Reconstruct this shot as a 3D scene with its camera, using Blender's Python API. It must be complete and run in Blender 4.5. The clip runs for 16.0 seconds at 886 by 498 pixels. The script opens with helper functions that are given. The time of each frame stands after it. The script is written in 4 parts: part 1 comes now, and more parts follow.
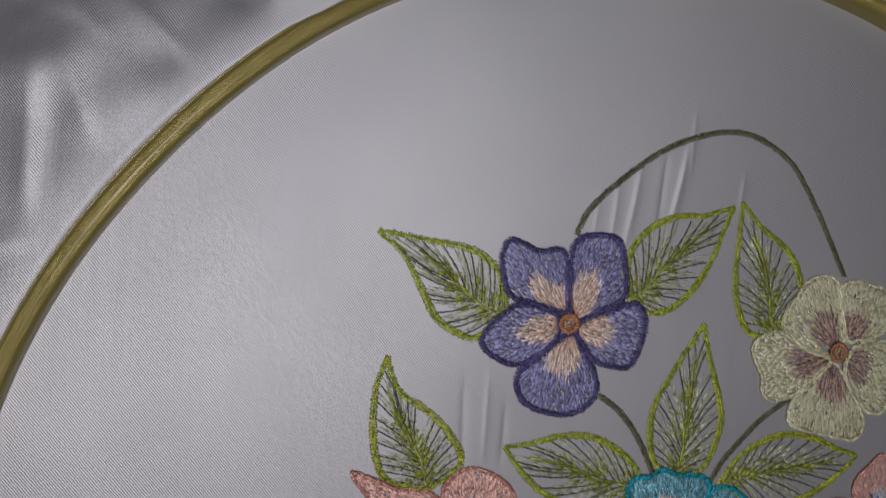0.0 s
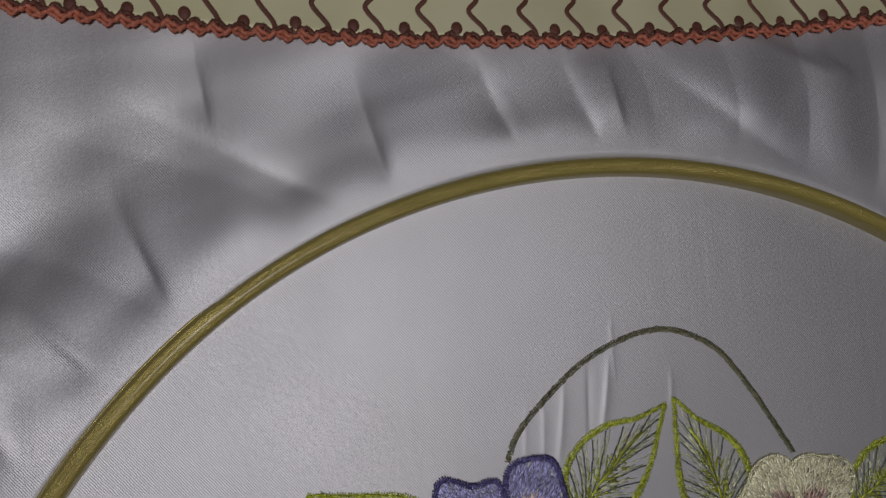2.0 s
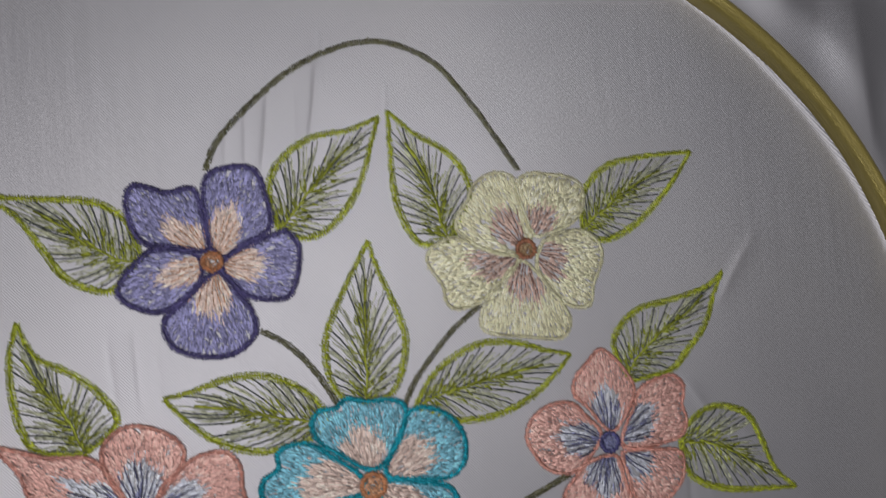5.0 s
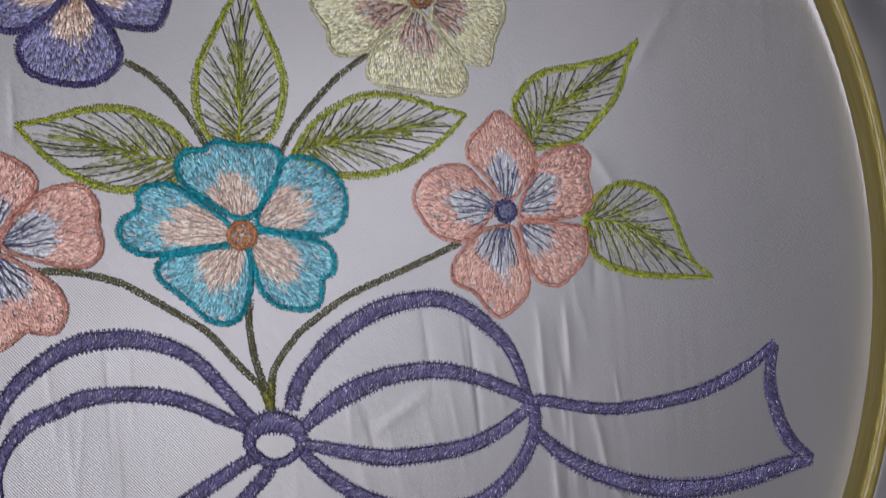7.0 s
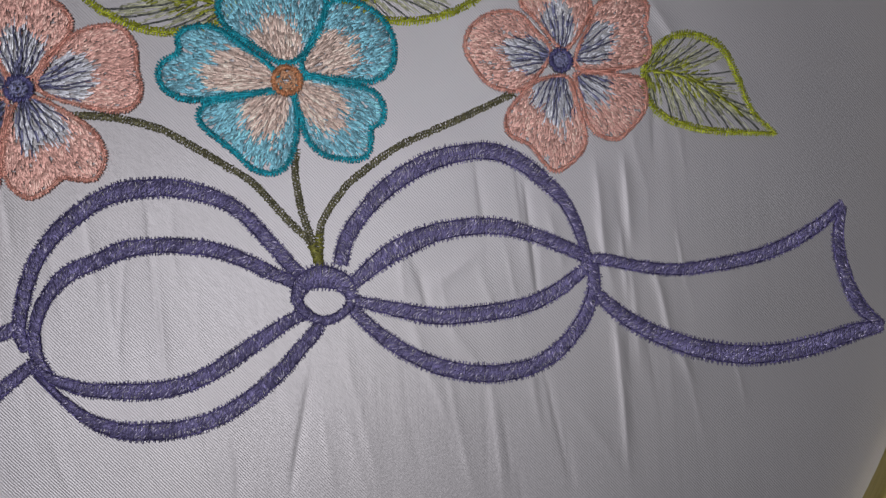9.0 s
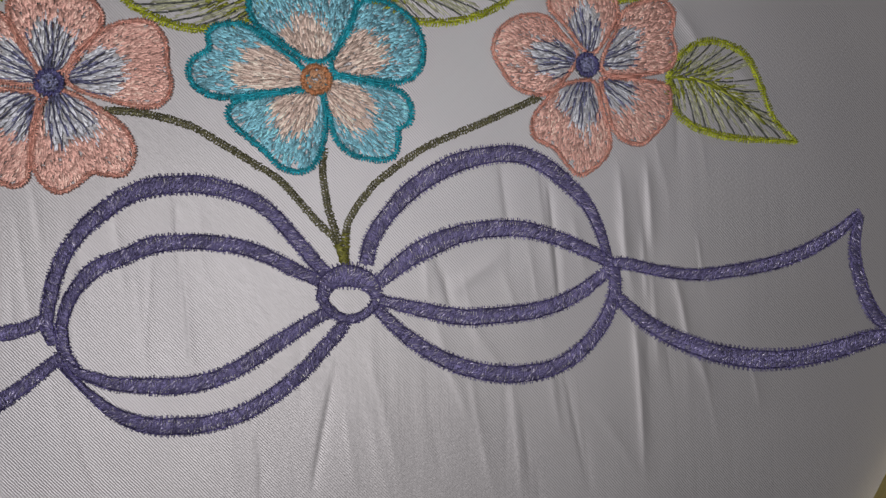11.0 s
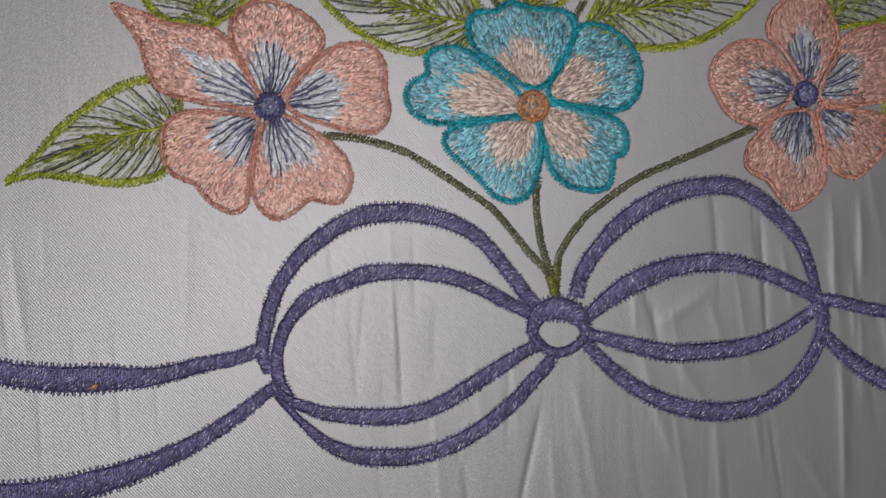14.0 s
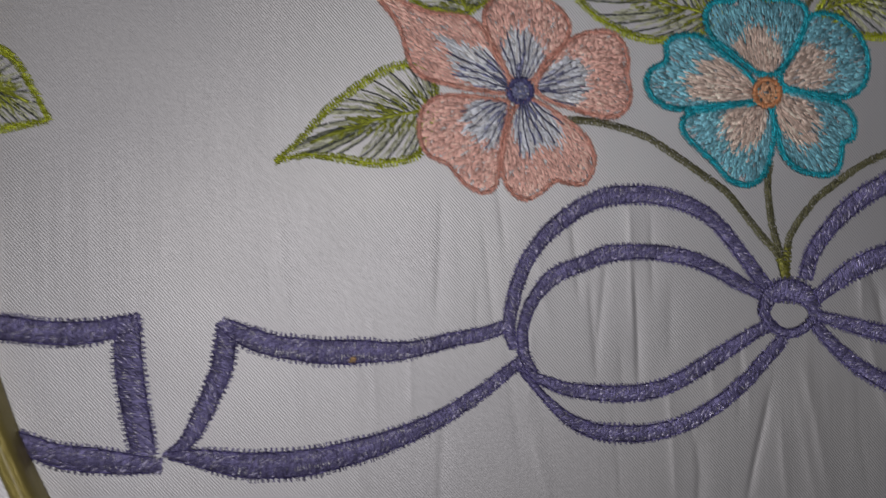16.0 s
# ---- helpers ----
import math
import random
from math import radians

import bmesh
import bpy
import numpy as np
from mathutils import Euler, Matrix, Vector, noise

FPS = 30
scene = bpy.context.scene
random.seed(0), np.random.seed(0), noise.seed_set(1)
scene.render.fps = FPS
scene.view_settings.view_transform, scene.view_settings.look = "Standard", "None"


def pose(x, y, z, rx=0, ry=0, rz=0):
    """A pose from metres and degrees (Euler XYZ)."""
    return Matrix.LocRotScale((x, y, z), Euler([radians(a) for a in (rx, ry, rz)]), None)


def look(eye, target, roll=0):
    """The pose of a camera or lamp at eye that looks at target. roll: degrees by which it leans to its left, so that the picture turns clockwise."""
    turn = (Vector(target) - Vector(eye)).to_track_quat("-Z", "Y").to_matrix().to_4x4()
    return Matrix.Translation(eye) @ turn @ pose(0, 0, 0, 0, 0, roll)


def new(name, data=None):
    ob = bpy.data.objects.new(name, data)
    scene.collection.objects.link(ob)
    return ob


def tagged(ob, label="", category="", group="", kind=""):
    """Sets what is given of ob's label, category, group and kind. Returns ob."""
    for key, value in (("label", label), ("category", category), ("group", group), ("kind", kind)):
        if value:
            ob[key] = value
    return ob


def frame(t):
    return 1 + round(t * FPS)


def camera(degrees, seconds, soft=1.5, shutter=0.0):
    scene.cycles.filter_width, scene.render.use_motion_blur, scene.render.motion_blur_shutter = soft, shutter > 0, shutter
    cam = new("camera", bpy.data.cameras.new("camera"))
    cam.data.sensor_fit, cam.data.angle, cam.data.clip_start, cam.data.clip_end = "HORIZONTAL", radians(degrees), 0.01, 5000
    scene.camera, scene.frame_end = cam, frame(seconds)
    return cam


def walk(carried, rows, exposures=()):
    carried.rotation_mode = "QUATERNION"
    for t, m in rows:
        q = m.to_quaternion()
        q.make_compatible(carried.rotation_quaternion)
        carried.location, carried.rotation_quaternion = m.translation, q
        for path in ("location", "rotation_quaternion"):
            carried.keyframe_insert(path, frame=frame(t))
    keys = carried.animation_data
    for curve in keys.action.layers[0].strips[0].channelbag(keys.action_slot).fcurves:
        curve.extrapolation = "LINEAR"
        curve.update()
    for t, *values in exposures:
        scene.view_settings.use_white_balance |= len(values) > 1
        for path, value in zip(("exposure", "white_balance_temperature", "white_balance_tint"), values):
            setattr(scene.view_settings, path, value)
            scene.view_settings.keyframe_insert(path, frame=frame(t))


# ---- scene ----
cam = camera(61.99, 16.0, soft=1.4, shutter=0.4)
PATH = [
    (0.0, -0.1139, 0.1262, 0.182, -2.67, -11.99, 4.63),
    (0.5, -0.1109, 0.136, 0.1793, -1.79, -10.8, 5.26),
    (1.0, -0.1003, 0.1453, 0.1881, 2.58, -10.03, 3.07),
    (1.5, -0.0886, 0.1669, 0.1885, 0.8, -8.62, 0.95),
    (2.0, -0.0858, 0.1732, 0.1909, 3.81, -9.64, -3.96),
    (2.5, -0.0828, 0.1806, 0.1911, 3.6, -10.15, -4.71),
    (3.0, -0.0711, 0.1741, 0.1999, 3.38, -10.81, -5.0),
    (3.5, -0.0532, 0.1553, 0.2029, 4.32, -10.09, -5.63),
    (4.0, -0.041, 0.1315, 0.1995, 3.15, -10.75, -6.49),
    (4.2, -0.0344, 0.1258, 0.1978, 1.6, -10.2, -6.74),
    (6.3, 0.0087, 0.0526, 0.1907, 1.9, -9.54, -2.75),
    (6.5, 0.0128, 0.0474, 0.1877, 1.41, -8.72, -2.93),
    (7.0, 0.0167, 0.0331, 0.1848, 1.27, -8.62, -3.55),
    (7.5, 0.0173, 0.0204, 0.1807, 0.76, -8.14, -4.3),
    (8.0, 0.0149, 0.0096, 0.1778, 0.64, -8.17, -4.51),
    (8.5, 0.0086, 0.0056, 0.1746, 0.72, -8.31, -4.0),
    (9.0, 0.0044, -0.0014, 0.1736, 1.19, -8.13, -4.2),
    (9.2, 0.0037, -0.0026, 0.1744, 0.88, -8.27, -4.22),
    (11.3, -0.0071, 0.0045, 0.1737, -0.13, -8.75, -2.69),
    (11.5, -0.0108, 0.0125, 0.1722, -0.78, -8.33, -2.45),
    (12.0, -0.014, 0.0229, 0.1707, -1.17, -8.49, -2.21),
    (12.5, -0.0167, 0.0291, 0.1686, -0.83, -7.92, -1.92),
    (13.0, -0.0271, 0.0279, 0.169, -0.58, -7.54, -1.74),
    (13.5, -0.039, 0.0247, 0.1679, -1.09, -7.61, -1.44),
    (14.0, -0.0461, 0.0165, 0.1634, -1.94, -7.3, -1.54),
    (14.5, -0.0569, 0.0096, 0.1608, -1.88, -7.22, -1.49),
    (15.0, -0.0719, 0.0062, 0.1577, -2.23, -7.11, -1.33),
    (15.5, -0.0828, 0.0035, 0.1547, -1.55, -5.96, -1.14),
    (16.0, -0.0967, 0.0093, 0.1631, -0.58, -5.87, -1.19),
]
walk(cam, [(row[0], pose(*row[1:])) for row in PATH],
     exposures=[(0.0, -0.50, 6300, 13), (1.0, -0.58, 6300, 13), (3.0, -0.56, 6500, 10), (4.0, -0.45, 6450, 10), (6.5, -0.25, 6200, 13), (9.0, -0.34, 6350, 13), (12.5, -0.34, 6700, 10), (14.5, -0.31, 6550, 10), (16.0, -0.55, 6500, 10)])
# ---- light: a dim room with one lamp overhead ----
world = bpy.data.worlds.new("room_light")
scene.world = world
world.use_nodes = True
world.node_tree.nodes["Background"].inputs[0].default_value = (0.86, 0.9, 1.08, 1)
world.node_tree.nodes["Background"].inputs[1].default_value = 0.009
lamp = new("ceiling_lamp_light", bpy.data.lights.new("ceiling_lamp_light", "AREA"))
lamp.data.shape, lamp.data.size = "DISK", 0.30
lamp.data.energy = 11.5
lamp.data.color = (1.0, 0.965, 0.985)
lamp.matrix_world = look((-0.18, -0.02, 1.68), (-0.02, 0.08, 0))


# ---- materials ----
def nodes_of(name, rough, metal, spec=0.5):
    m = bpy.data.materials.new(name)
    m.use_nodes = True
    n, l = m.node_tree.nodes, m.node_tree.links
    b = n["Principled BSDF"]
    b.inputs["Roughness"].default_value = rough
    b.inputs["Metallic"].default_value = metal
    b.inputs["Specular IOR Level"].default_value = spec
    return m, n, l, b


def thread(name, colour, spread=0.35, rough=0.48, metal=0.58):
    """Shiny embroidery thread: every stitch a little lighter or darker, with fine ply relief."""
    m, n, l, b = nodes_of(name, rough, metal, 0.6)
    geo = n.new("ShaderNodeNewGeometry")
    ramp = n.new("ShaderNodeMapRange")
    ramp.inputs[3].default_value, ramp.inputs[4].default_value = 1 - spread * 0.7, 1 + spread * 0.7
    l.new(geo.outputs["Random Per Island"], ramp.inputs[0])
    tex = n.new("ShaderNodeTexCoord")
    patch = n.new("ShaderNodeTexNoise")
    patch.inputs["Scale"].default_value = 90
    patch.inputs["Detail"].default_value = 3
    l.new(tex.outputs["Object"], patch.inputs["Vector"])
    wide = n.new("ShaderNodeMapRange")
    wide.inputs[1].default_value, wide.inputs[2].default_value = 0.3, 0.7
    wide.inputs[3].default_value, wide.inputs[4].default_value = 0.85, 1.15
    l.new(patch.outputs["Fac"], wide.inputs[0])
    mul = n.new("ShaderNodeMath")
    mul.operation = "MULTIPLY"
    l.new(ramp.outputs[0], mul.inputs[0])
    l.new(wide.outputs[0], mul.inputs[1])
    col = n.new("ShaderNodeVectorMath")
    col.operation = "SCALE"
    col.inputs[0].default_value = colour
    l.new(mul.outputs[0], col.inputs["Scale"])
    l.new(col.outputs[0], b.inputs["Base Color"])
    fine = n.new("ShaderNodeTexNoise")
    fine.inputs["Scale"].default_value = 2500
    l.new(tex.outputs["Object"], fine.inputs["Vector"])
    bump = n.new("ShaderNodeBump")
    bump.inputs["Strength"].default_value, bump.inputs["Distance"].default_value = 0.4, 0.0002
    l.new(fine.outputs["Fac"], bump.inputs["Height"])
    l.new(bump.outputs[0], b.inputs["Normal"])
    return m


def satin():
    """Pale grey-white satin: one fine diagonal twill, faint upright drag lines, slubs and soiling."""
    m, n, l, b = nodes_of("satin", 0.5, 0.78, 0.5)
    tex = n.new("ShaderNodeTexCoord")

    def cloud(scale, detail, stretch=(1, 1, 1)):
        mp = n.new("ShaderNodeMapping")
        mp.inputs["Scale"].default_value = stretch
        l.new(tex.outputs["Object"], mp.inputs["Vector"])
        no = n.new("ShaderNodeTexNoise")
        no.inputs["Scale"].default_value, no.inputs["Detail"].default_value = scale, detail
        l.new(mp.outputs[0], no.inputs["Vector"])
        return no.outputs["Fac"]

    def span(value, a, b2, lo, hi):
        mr = n.new("ShaderNodeMapRange")
        for k, v in enumerate((a, b2, lo, hi)):
            mr.inputs[k + 1].default_value = v
        l.new(value, mr.inputs[0])
        return mr.outputs[0]

    def sums(kind, one, two):
        ma = n.new("ShaderNodeMath")
        ma.operation = kind
        l.new(one, ma.inputs[0])
        l.new(two, ma.inputs[1])
        return ma.outputs[0]

    mix = n.new("ShaderNodeValToRGB")
    mix.color_ramp.elements[0].position, mix.color_ramp.elements[0].color = 0.3, (0.64, 0.635, 0.655, 1)
    mix.color_ramp.elements[1].position, mix.color_ramp.elements[1].color = 0.7, (0.71, 0.70, 0.70, 1)
    l.new(cloud(9, 4), mix.inputs[0])
    l.new(mix.outputs[0], b.inputs["Base Color"])
    l.new(span(cloud(60, 2), 0, 1, 0.50, 0.54), b.inputs["Roughness"])
    turn = n.new("ShaderNodeMapping")
    turn.inputs["Rotation"].default_value = (0, 0, radians(-40))
    l.new(tex.outputs["Object"], turn.inputs["Vector"])
    twill = n.new("ShaderNodeTexWave")
    twill.inputs["Scale"].default_value = 600
    twill.inputs["Distortion"].default_value = 2.0
    twill.inputs["Detail"].default_value = 2
    l.new(turn.outputs[0], twill.inputs["Vector"])
    weave = sums("ADD", twill.outputs["Fac"], span(cloud(1400, 2), 0, 1, 0, 0.9))
    bump = n.new("ShaderNodeBump")
    bump.inputs["Strength"].default_value, bump.inputs["Distance"].default_value = 0.6, 0.000055
    l.new(weave, bump.inputs["Height"])
    # faint drag lines along the warp, here and there
    drag = sums("MULTIPLY", cloud(260, 3, (1, .07, 1)), span(cloud(16, 2), 0.42, 0.66, 0.1, 1.0))
    soft = n.new("ShaderNodeBump")
    soft.inputs["Strength"].default_value, soft.inputs["Distance"].default_value = 0.5, 0.00022
    l.new(drag, soft.inputs["Height"])
    l.new(bump.outputs[0], soft.inputs["Normal"])
    l.new(soft.outputs[0], b.inputs["Normal"])
    return m


def grained(name, dark, light, scale, rough, metal=0.0, stretch=(1, 1, 1), bumpy=0.0002, coat=0.0):
    m, n, l, b = nodes_of(name, rough, metal)
    b.inputs["Coat Weight"].default_value = coat
    b.inputs["Coat Roughness"].default_value = 0.25
    tex = n.new("ShaderNodeTexCoord")
    mp = n.new("ShaderNodeMapping")
    mp.inputs["Scale"].default_value = stretch
    l.new(tex.outputs["UV" if stretch != (1, 1, 1) else "Object"], mp.inputs["Vector"])
    no = n.new("ShaderNodeTexNoise")
    no.inputs["Scale"].default_value, no.inputs["Detail"].default_value = scale, 6
    l.new(mp.outputs[0], no.inputs["Vector"])
    cr = n.new("ShaderNodeValToRGB")
    cr.color_ramp.elements[0].position, cr.color_ramp.elements[0].color = 0.32, (*dark, 1)
    cr.color_ramp.elements[1].position, cr.color_ramp.elements[1].color = 0.68, (*light, 1)
    l.new(no.outputs["Fac"], cr.inputs[0])
    l.new(cr.outputs[0], b.inputs["Base Color"])
    bump = n.new("ShaderNodeBump")
    bump.inputs["Strength"].default_value, bump.inputs["Distance"].default_value = 0.5, bumpy
    l.new(no.outputs["Fac"], bump.inputs["Height"])
    l.new(bump.outputs[0], b.inputs["Normal"])
    return m


SATIN = satin()
BAMBOO = grained("lacquered_bamboo", (0.42, 0.335, 0.07), (0.62, 0.51, 0.15), 3.0, 0.34, 0.3, (60, 1.2, 1), 0.0003, 0.4)
COTTON = grained("cream_cotton", (0.78, 0.74, 0.44), (0.90, 0.86, 0.56), 40, 0.6, 0.25)
TABLE = grained("table_top", (0.16, 0.11, 0.07), (0.26, 0.18, 0.11), 14, 0.5)
VIOLET = thread("violet_thread", (0.235, 0.215, 0.415), 0.6)
VIOLET_DARK = thread("dark_violet_thread", (0.125, 0.108, 0.275), 0.6)
LILAC = thread("lilac_thread", (0.31, 0.305, 0.52), 0.8)
# highlights on the violet ribbon, put into the colour as a paler thread
PAINTED_GLINT = thread("painted_glint_lilac_thread", (0.56, 0.53, 0.72), 0.5, 0.4)
PEACH = thread("peach_thread", (0.92, 0.72, 0.61), 0.45)
BLUSH_PALE = thread("pale_blush_thread", (0.80, 0.60, 0.50), 0.3)
APRICOT = thread("apricot_thread", (0.88, 0.50, 0.29), 0.35)
ORANGE = thread("orange_thread", (0.80, 0.36, 0.17), 0.35)
RUST = thread("rust_thread", (0.56, 0.25, 0.14), 0.35)
TAN = thread("tan_thread", (0.52, 0.34, 0.18), 0.3)
TEAL = thread("turquoise_thread", (0.022, 0.47, 0.58), 0.6)
SKY = thread("sky_blue_thread", (0.25, 0.595, 0.71), 0.8)
SALMON = thread("salmon_thread", (0.96, 0.55, 0.46), 0.5)
CORAL = thread("coral_thread", (0.97, 0.47, 0.37), 0.5)
NAVY = thread("navy_thread", (0.135, 0.13, 0.32), 0.4)
SLATE = thread("slate_blue_thread", (0.15, 0.155, 0.27), 0.4)
PERIWINKLE = thread("periwinkle_thread", (0.34, 0.36, 0.58), 0.45)
ICE = thread("pale_blue_thread", (0.80, 0.83, 0.90), 0.3)
CREAM = thread("cream_thread", (0.99, 0.95, 0.61), 0.45)
BLUSH = thread("blush_thread", (0.78, 0.57, 0.46), 0.3)
MAUVE = thread("mauve_thread", (0.36, 0.20, 0.16), 0.35)
LIME = thread("lime_thread", (0.52, 0.58, 0.045), 0.65)
OLIVE = thread("olive_thread", (0.38, 0.42, 0.045), 0.6)
SAGE = thread("sage_thread", (0.60, 0.62, 0.42), 0.4)
INK = thread("grey_green_thread", (0.14, 0.155, 0.14), 0.4)
MOSS = thread("moss_thread", (0.29, 0.29, 0.06), 0.5)
STEM = thread("dark_olive_thread", (0.20, 0.195, 0.10), 0.6)
BROWN = thread("brown_thread", (0.16, 0.055, 0.035), 0.3, 0.6, 0.1)
CORD = thread("coral_cord", (0.62, 0.20, 0.12), 0.3, 0.55, 0.15)

MM = 0.001
HOOP_X, HOOP_Y = -7.8, 28.6      # hoop centre and radii in millimetres
HOOP_IN, HOOP_OUT, HOOP_TOP = 172.7, 177.5, 6.5

# ---- the shape of the cloth, millimetres ----
rng = np.random.RandomState(7)
# puckers drawn up by the stitching: x, y, lean, half length, half width, height
PUCKERS_ARCH = [(-29, 134, 5, 8, 1.0, .20), (-24, 135, 8, 11, 1.3, .30), (-11, 142, 10, 11, 1.3, .36), (-16, 139, 4, 11, .8, -.20), (-8, 154, 0, 8, .8, .20), (-66, 76, -2, 11, 1.2, -.20),
                (-55, 74, 0, 7, 1.0, -.20), (-60, 78, 0, 10, .9, .18), (8, 142, 5, 5, .8, .20), (-34, 133, 6, 7, .8, .16)]
PUCKERS_LOOPS = [(-44, -6, 6, 11, .9, -.16), (-28, -11, 4, 8, 2.0, -.14), (24, -9, -7, 6, 1.0, -.16), (49, 12, -5, 9, 1.6, -.20), (-36, -10, -2, 15, 1.1, -.30), (19, -3, -4, 7, 1.4, .20),
                 (23, -6, -15, 8, 1.1, -.22), (31, -5, 57, 8, 1.2, .26), (39, -10, -18, 6, 1.2, .16), (-50, 5, -6, 9, 1.1, -.20), (-37, 3, -2, 15, 1.2, .22), (-46, -12, -3, 11, 1.0, -.16),
                 (-32, 5, -1, 9, .8, -.16), (51, 1, -3, 15, .8, -.30), (57, 1, -13, 7, 1.0, .20), (39, 13, -4, 9, 1.3, -.18)]
PUCKERS_BELOW = [(-22, -35, 9, 6, .9, .12), (-7, -40, 13, 13, .9, -.34), (-59, -42, -14, 7, 1.0, .12), (5, -43, -11, 15, 2.0, .14), (71, -36, -1, 19, 1.4, .36), (30, -41, -8, 15, 1.5, .20),
                 (39, -45, -3, 14, 1.3, .18), (54, -44, -9, 14, .6, -.18), (64, -48, -33, 10, 1.3, .22), (-22, -41, -6, 8, 1.5, -.24), (7, -36, -12, 15, 2.2, .26), (24, -28, -17, 14, 2.0, .30),
                 (33, -24, -32, 9, 1.3, .34), (-28, -37, -2, 14, 1.2, .16), (-1, -44, -4, 9, 1.4, .20)]
PUCKERS_EAST = [(69, -2, -10, 9, 1.3, .22), (74, -6, -2, 9, .9, .20), (83, -16, -11, 10, 1.3, .34), (89, -6, -7, 7, .7, .20), (87, -30, -23, 8, 1.1, .26), (102, -37, -10, 6, .8, .15),
                (105, 89, 36, 11, 2.0, .36), (89, 53, -33, 6, 1.6, .30), (69, 7, -4, 11, 1.6, .30), (76, 9, -2, 10, 1.3, .30), (105, 39, -43, 8, 1.6, .20), (76, -18, -2, 11, 1.2, .20)]
PUCKERS_WEST = [(-67, 15, -6, 8, .9, -.16), (-81, 6, 3, 14, 1.3, -.20), (-115, 2, -5, 12, 1.1, -.18), (-96, -18, -1, 12, .9, .14), (-118, -2, -6, 8, .7, .12), (-112, -24, -1, 10, .8, .12), (-88, -21, -2, 9, .9, .12)]
PUCKERS = PUCKERS_ARCH + PUCKERS_LOOPS + PUCKERS_BELOW + PUCKERS_EAST + PUCKERS_WEST
for k in range(44):
    cx, cy = ((rng.uniform(-62, -8), rng.uniform(-58, 16)), (rng.uniform(12, 62), rng.uniform(-62, 14)), (rng.uniform(64, 96), rng.uniform(-55, 75)), (rng.uniform(-125, -60), rng.uniform(-60, 18)))[k % 4]
    PUCKERS.append((cx, cy, rng.uniform(-12, 4), rng.uniform(5, 14), rng.uniform(.7, 1.6), rng.uniform(.05, .14) * rng.choice((1, -1))))
# loose folds outside the hoop: x, y, heading, half length, half width, height
FOLDS_NORTH = [(-70, 216, 105, 20, 8, -4.6), (-112, 230, 100, 10, 5, -2.4), (-37, 224, 112, 13, 5, -3.0), (-13, 223, 112, 13, 6, -3.4), (-3, 224, 102, 11, 5, 2.0), (30, 216, 144, 32, 12, -3.6), (90, 216, 110, 22, 9, 5.0),
               (65, 231, 150, 7, 4, 1.8), (108, 190, 125, 26, 8, 4), (124, 215, 110, 40, 10, 5), (-112, 214, 152, 34, 12, -3.4), (48, 236, 155, 20, 7, 2.5)]
FOLDS_WEST = [(-145, 187, 146, 26, 12, -2.4), (-129, 190, 115, 16, 7, -3.6), (-150, 170, 140, 14, 7, 3.2), (-161, 150, 115, 12, 6, 3), (-170, 140, 92, 18, 6, 3.6), (-148, 166, 135, 14, 6, -2.4), (-170, 115, 15, 8, 4, 2.2),
              (-182, 185, 140, 40, 12, 3), (-196, 130, 84, 36, 9, 4), (-190, 92, 50, 24, 7, -4), (-195, -40, 100, 40, 9, 4)]
FOLDS_EAST = [(150, 130, 95, 40, 8, 4), (176, 100, 80, 40, 9, -4), (182, 40, 95, 40, 9, 4), (168, 160, 120, 40, 8, 5), (190, -40, 80, 40, 9, 4)]
FOLDS = FOLDS_NORTH + FOLDS_WEST + FOLDS_EAST


def swell(x, y, marks, crisp=False):
    z = np.zeros_like(x)
    for cx, cy, deg, half, wide, high in marks:
        c, s = math.cos(radians(deg)), math.sin(radians(deg))
        along, across = (x - cx) * c + (y - cy) * s, -(x - cx) * s + (y - cy) * c
        across = across / wide
        if crisp:      # one steep flank, one that runs out slowly, and a fold that narrows to a point
            across = across * (1.1 - .8 * np.clip(along / half, -1, 1)) * np.where(across > 0, .7, 4.0)
            across = np.sqrt(across ** 2 + .03)
        else:          # a drawn crease: one flank sharper than the other
            across = np.where(across > 0, 1.7, .75) * (across + .12 * np.sin(along / half * 2.3 + cx))
            across = np.sqrt(across ** 2 * 2.2 + .10)
        z += high * np.exp(-across - (along / half) ** 4)
    return z


def step(v, a, b):
    v = np.clip((v - a) / (b - a), 0, 1)
    return v * v * (3 - 2 * v)


def cloth_height(x, y):
    x, y = np.asarray(x, float), np.asarray(y, float)
    r = np.hypot(x - HOOP_X, y - HOOP_Y)
    inside = swell(x, y, [(p[0], p[1], 90 - p[2], *p[3:]) for p in PUCKERS]) * (1 - step(r, 160, 170))
    inside += .12 * np.sin(x / 11 + 2 * np.sin(y / 37)) * np.sin(y / 29 + x / 50) * (1 - step(r, 160, 170))
    loose = .42 * swell(x, y, [(a, b, c, d, 1.35 * e, f) for a, b, c, d, e, f in FOLDS], True) + .8 * np.sin(x / 17 + 1.5 * np.sin(y / 23)) * np.cos(y / 19 + x / 41)
    turn_round = np.arctan2(y - HOOP_Y, x - HOOP_X)
    loose += .5 * np.abs(np.sin(17 * turn_round + 1.3 * np.sin(r / 23) + 2 * np.sin(5 * turn_round))) + .35 * np.sin(x / 6.1 - y / 10.3 + 2 * np.sin(y / 21 + x / 33))
    flat = 1 - .5 * step(y, 200, 250)
    rim = 4.0 * step(r, 173.5, 178) * (1 - .85 * step(r, 182, 232))
    return inside * .85 + rim + loose * flat * step(r, 179, 193)


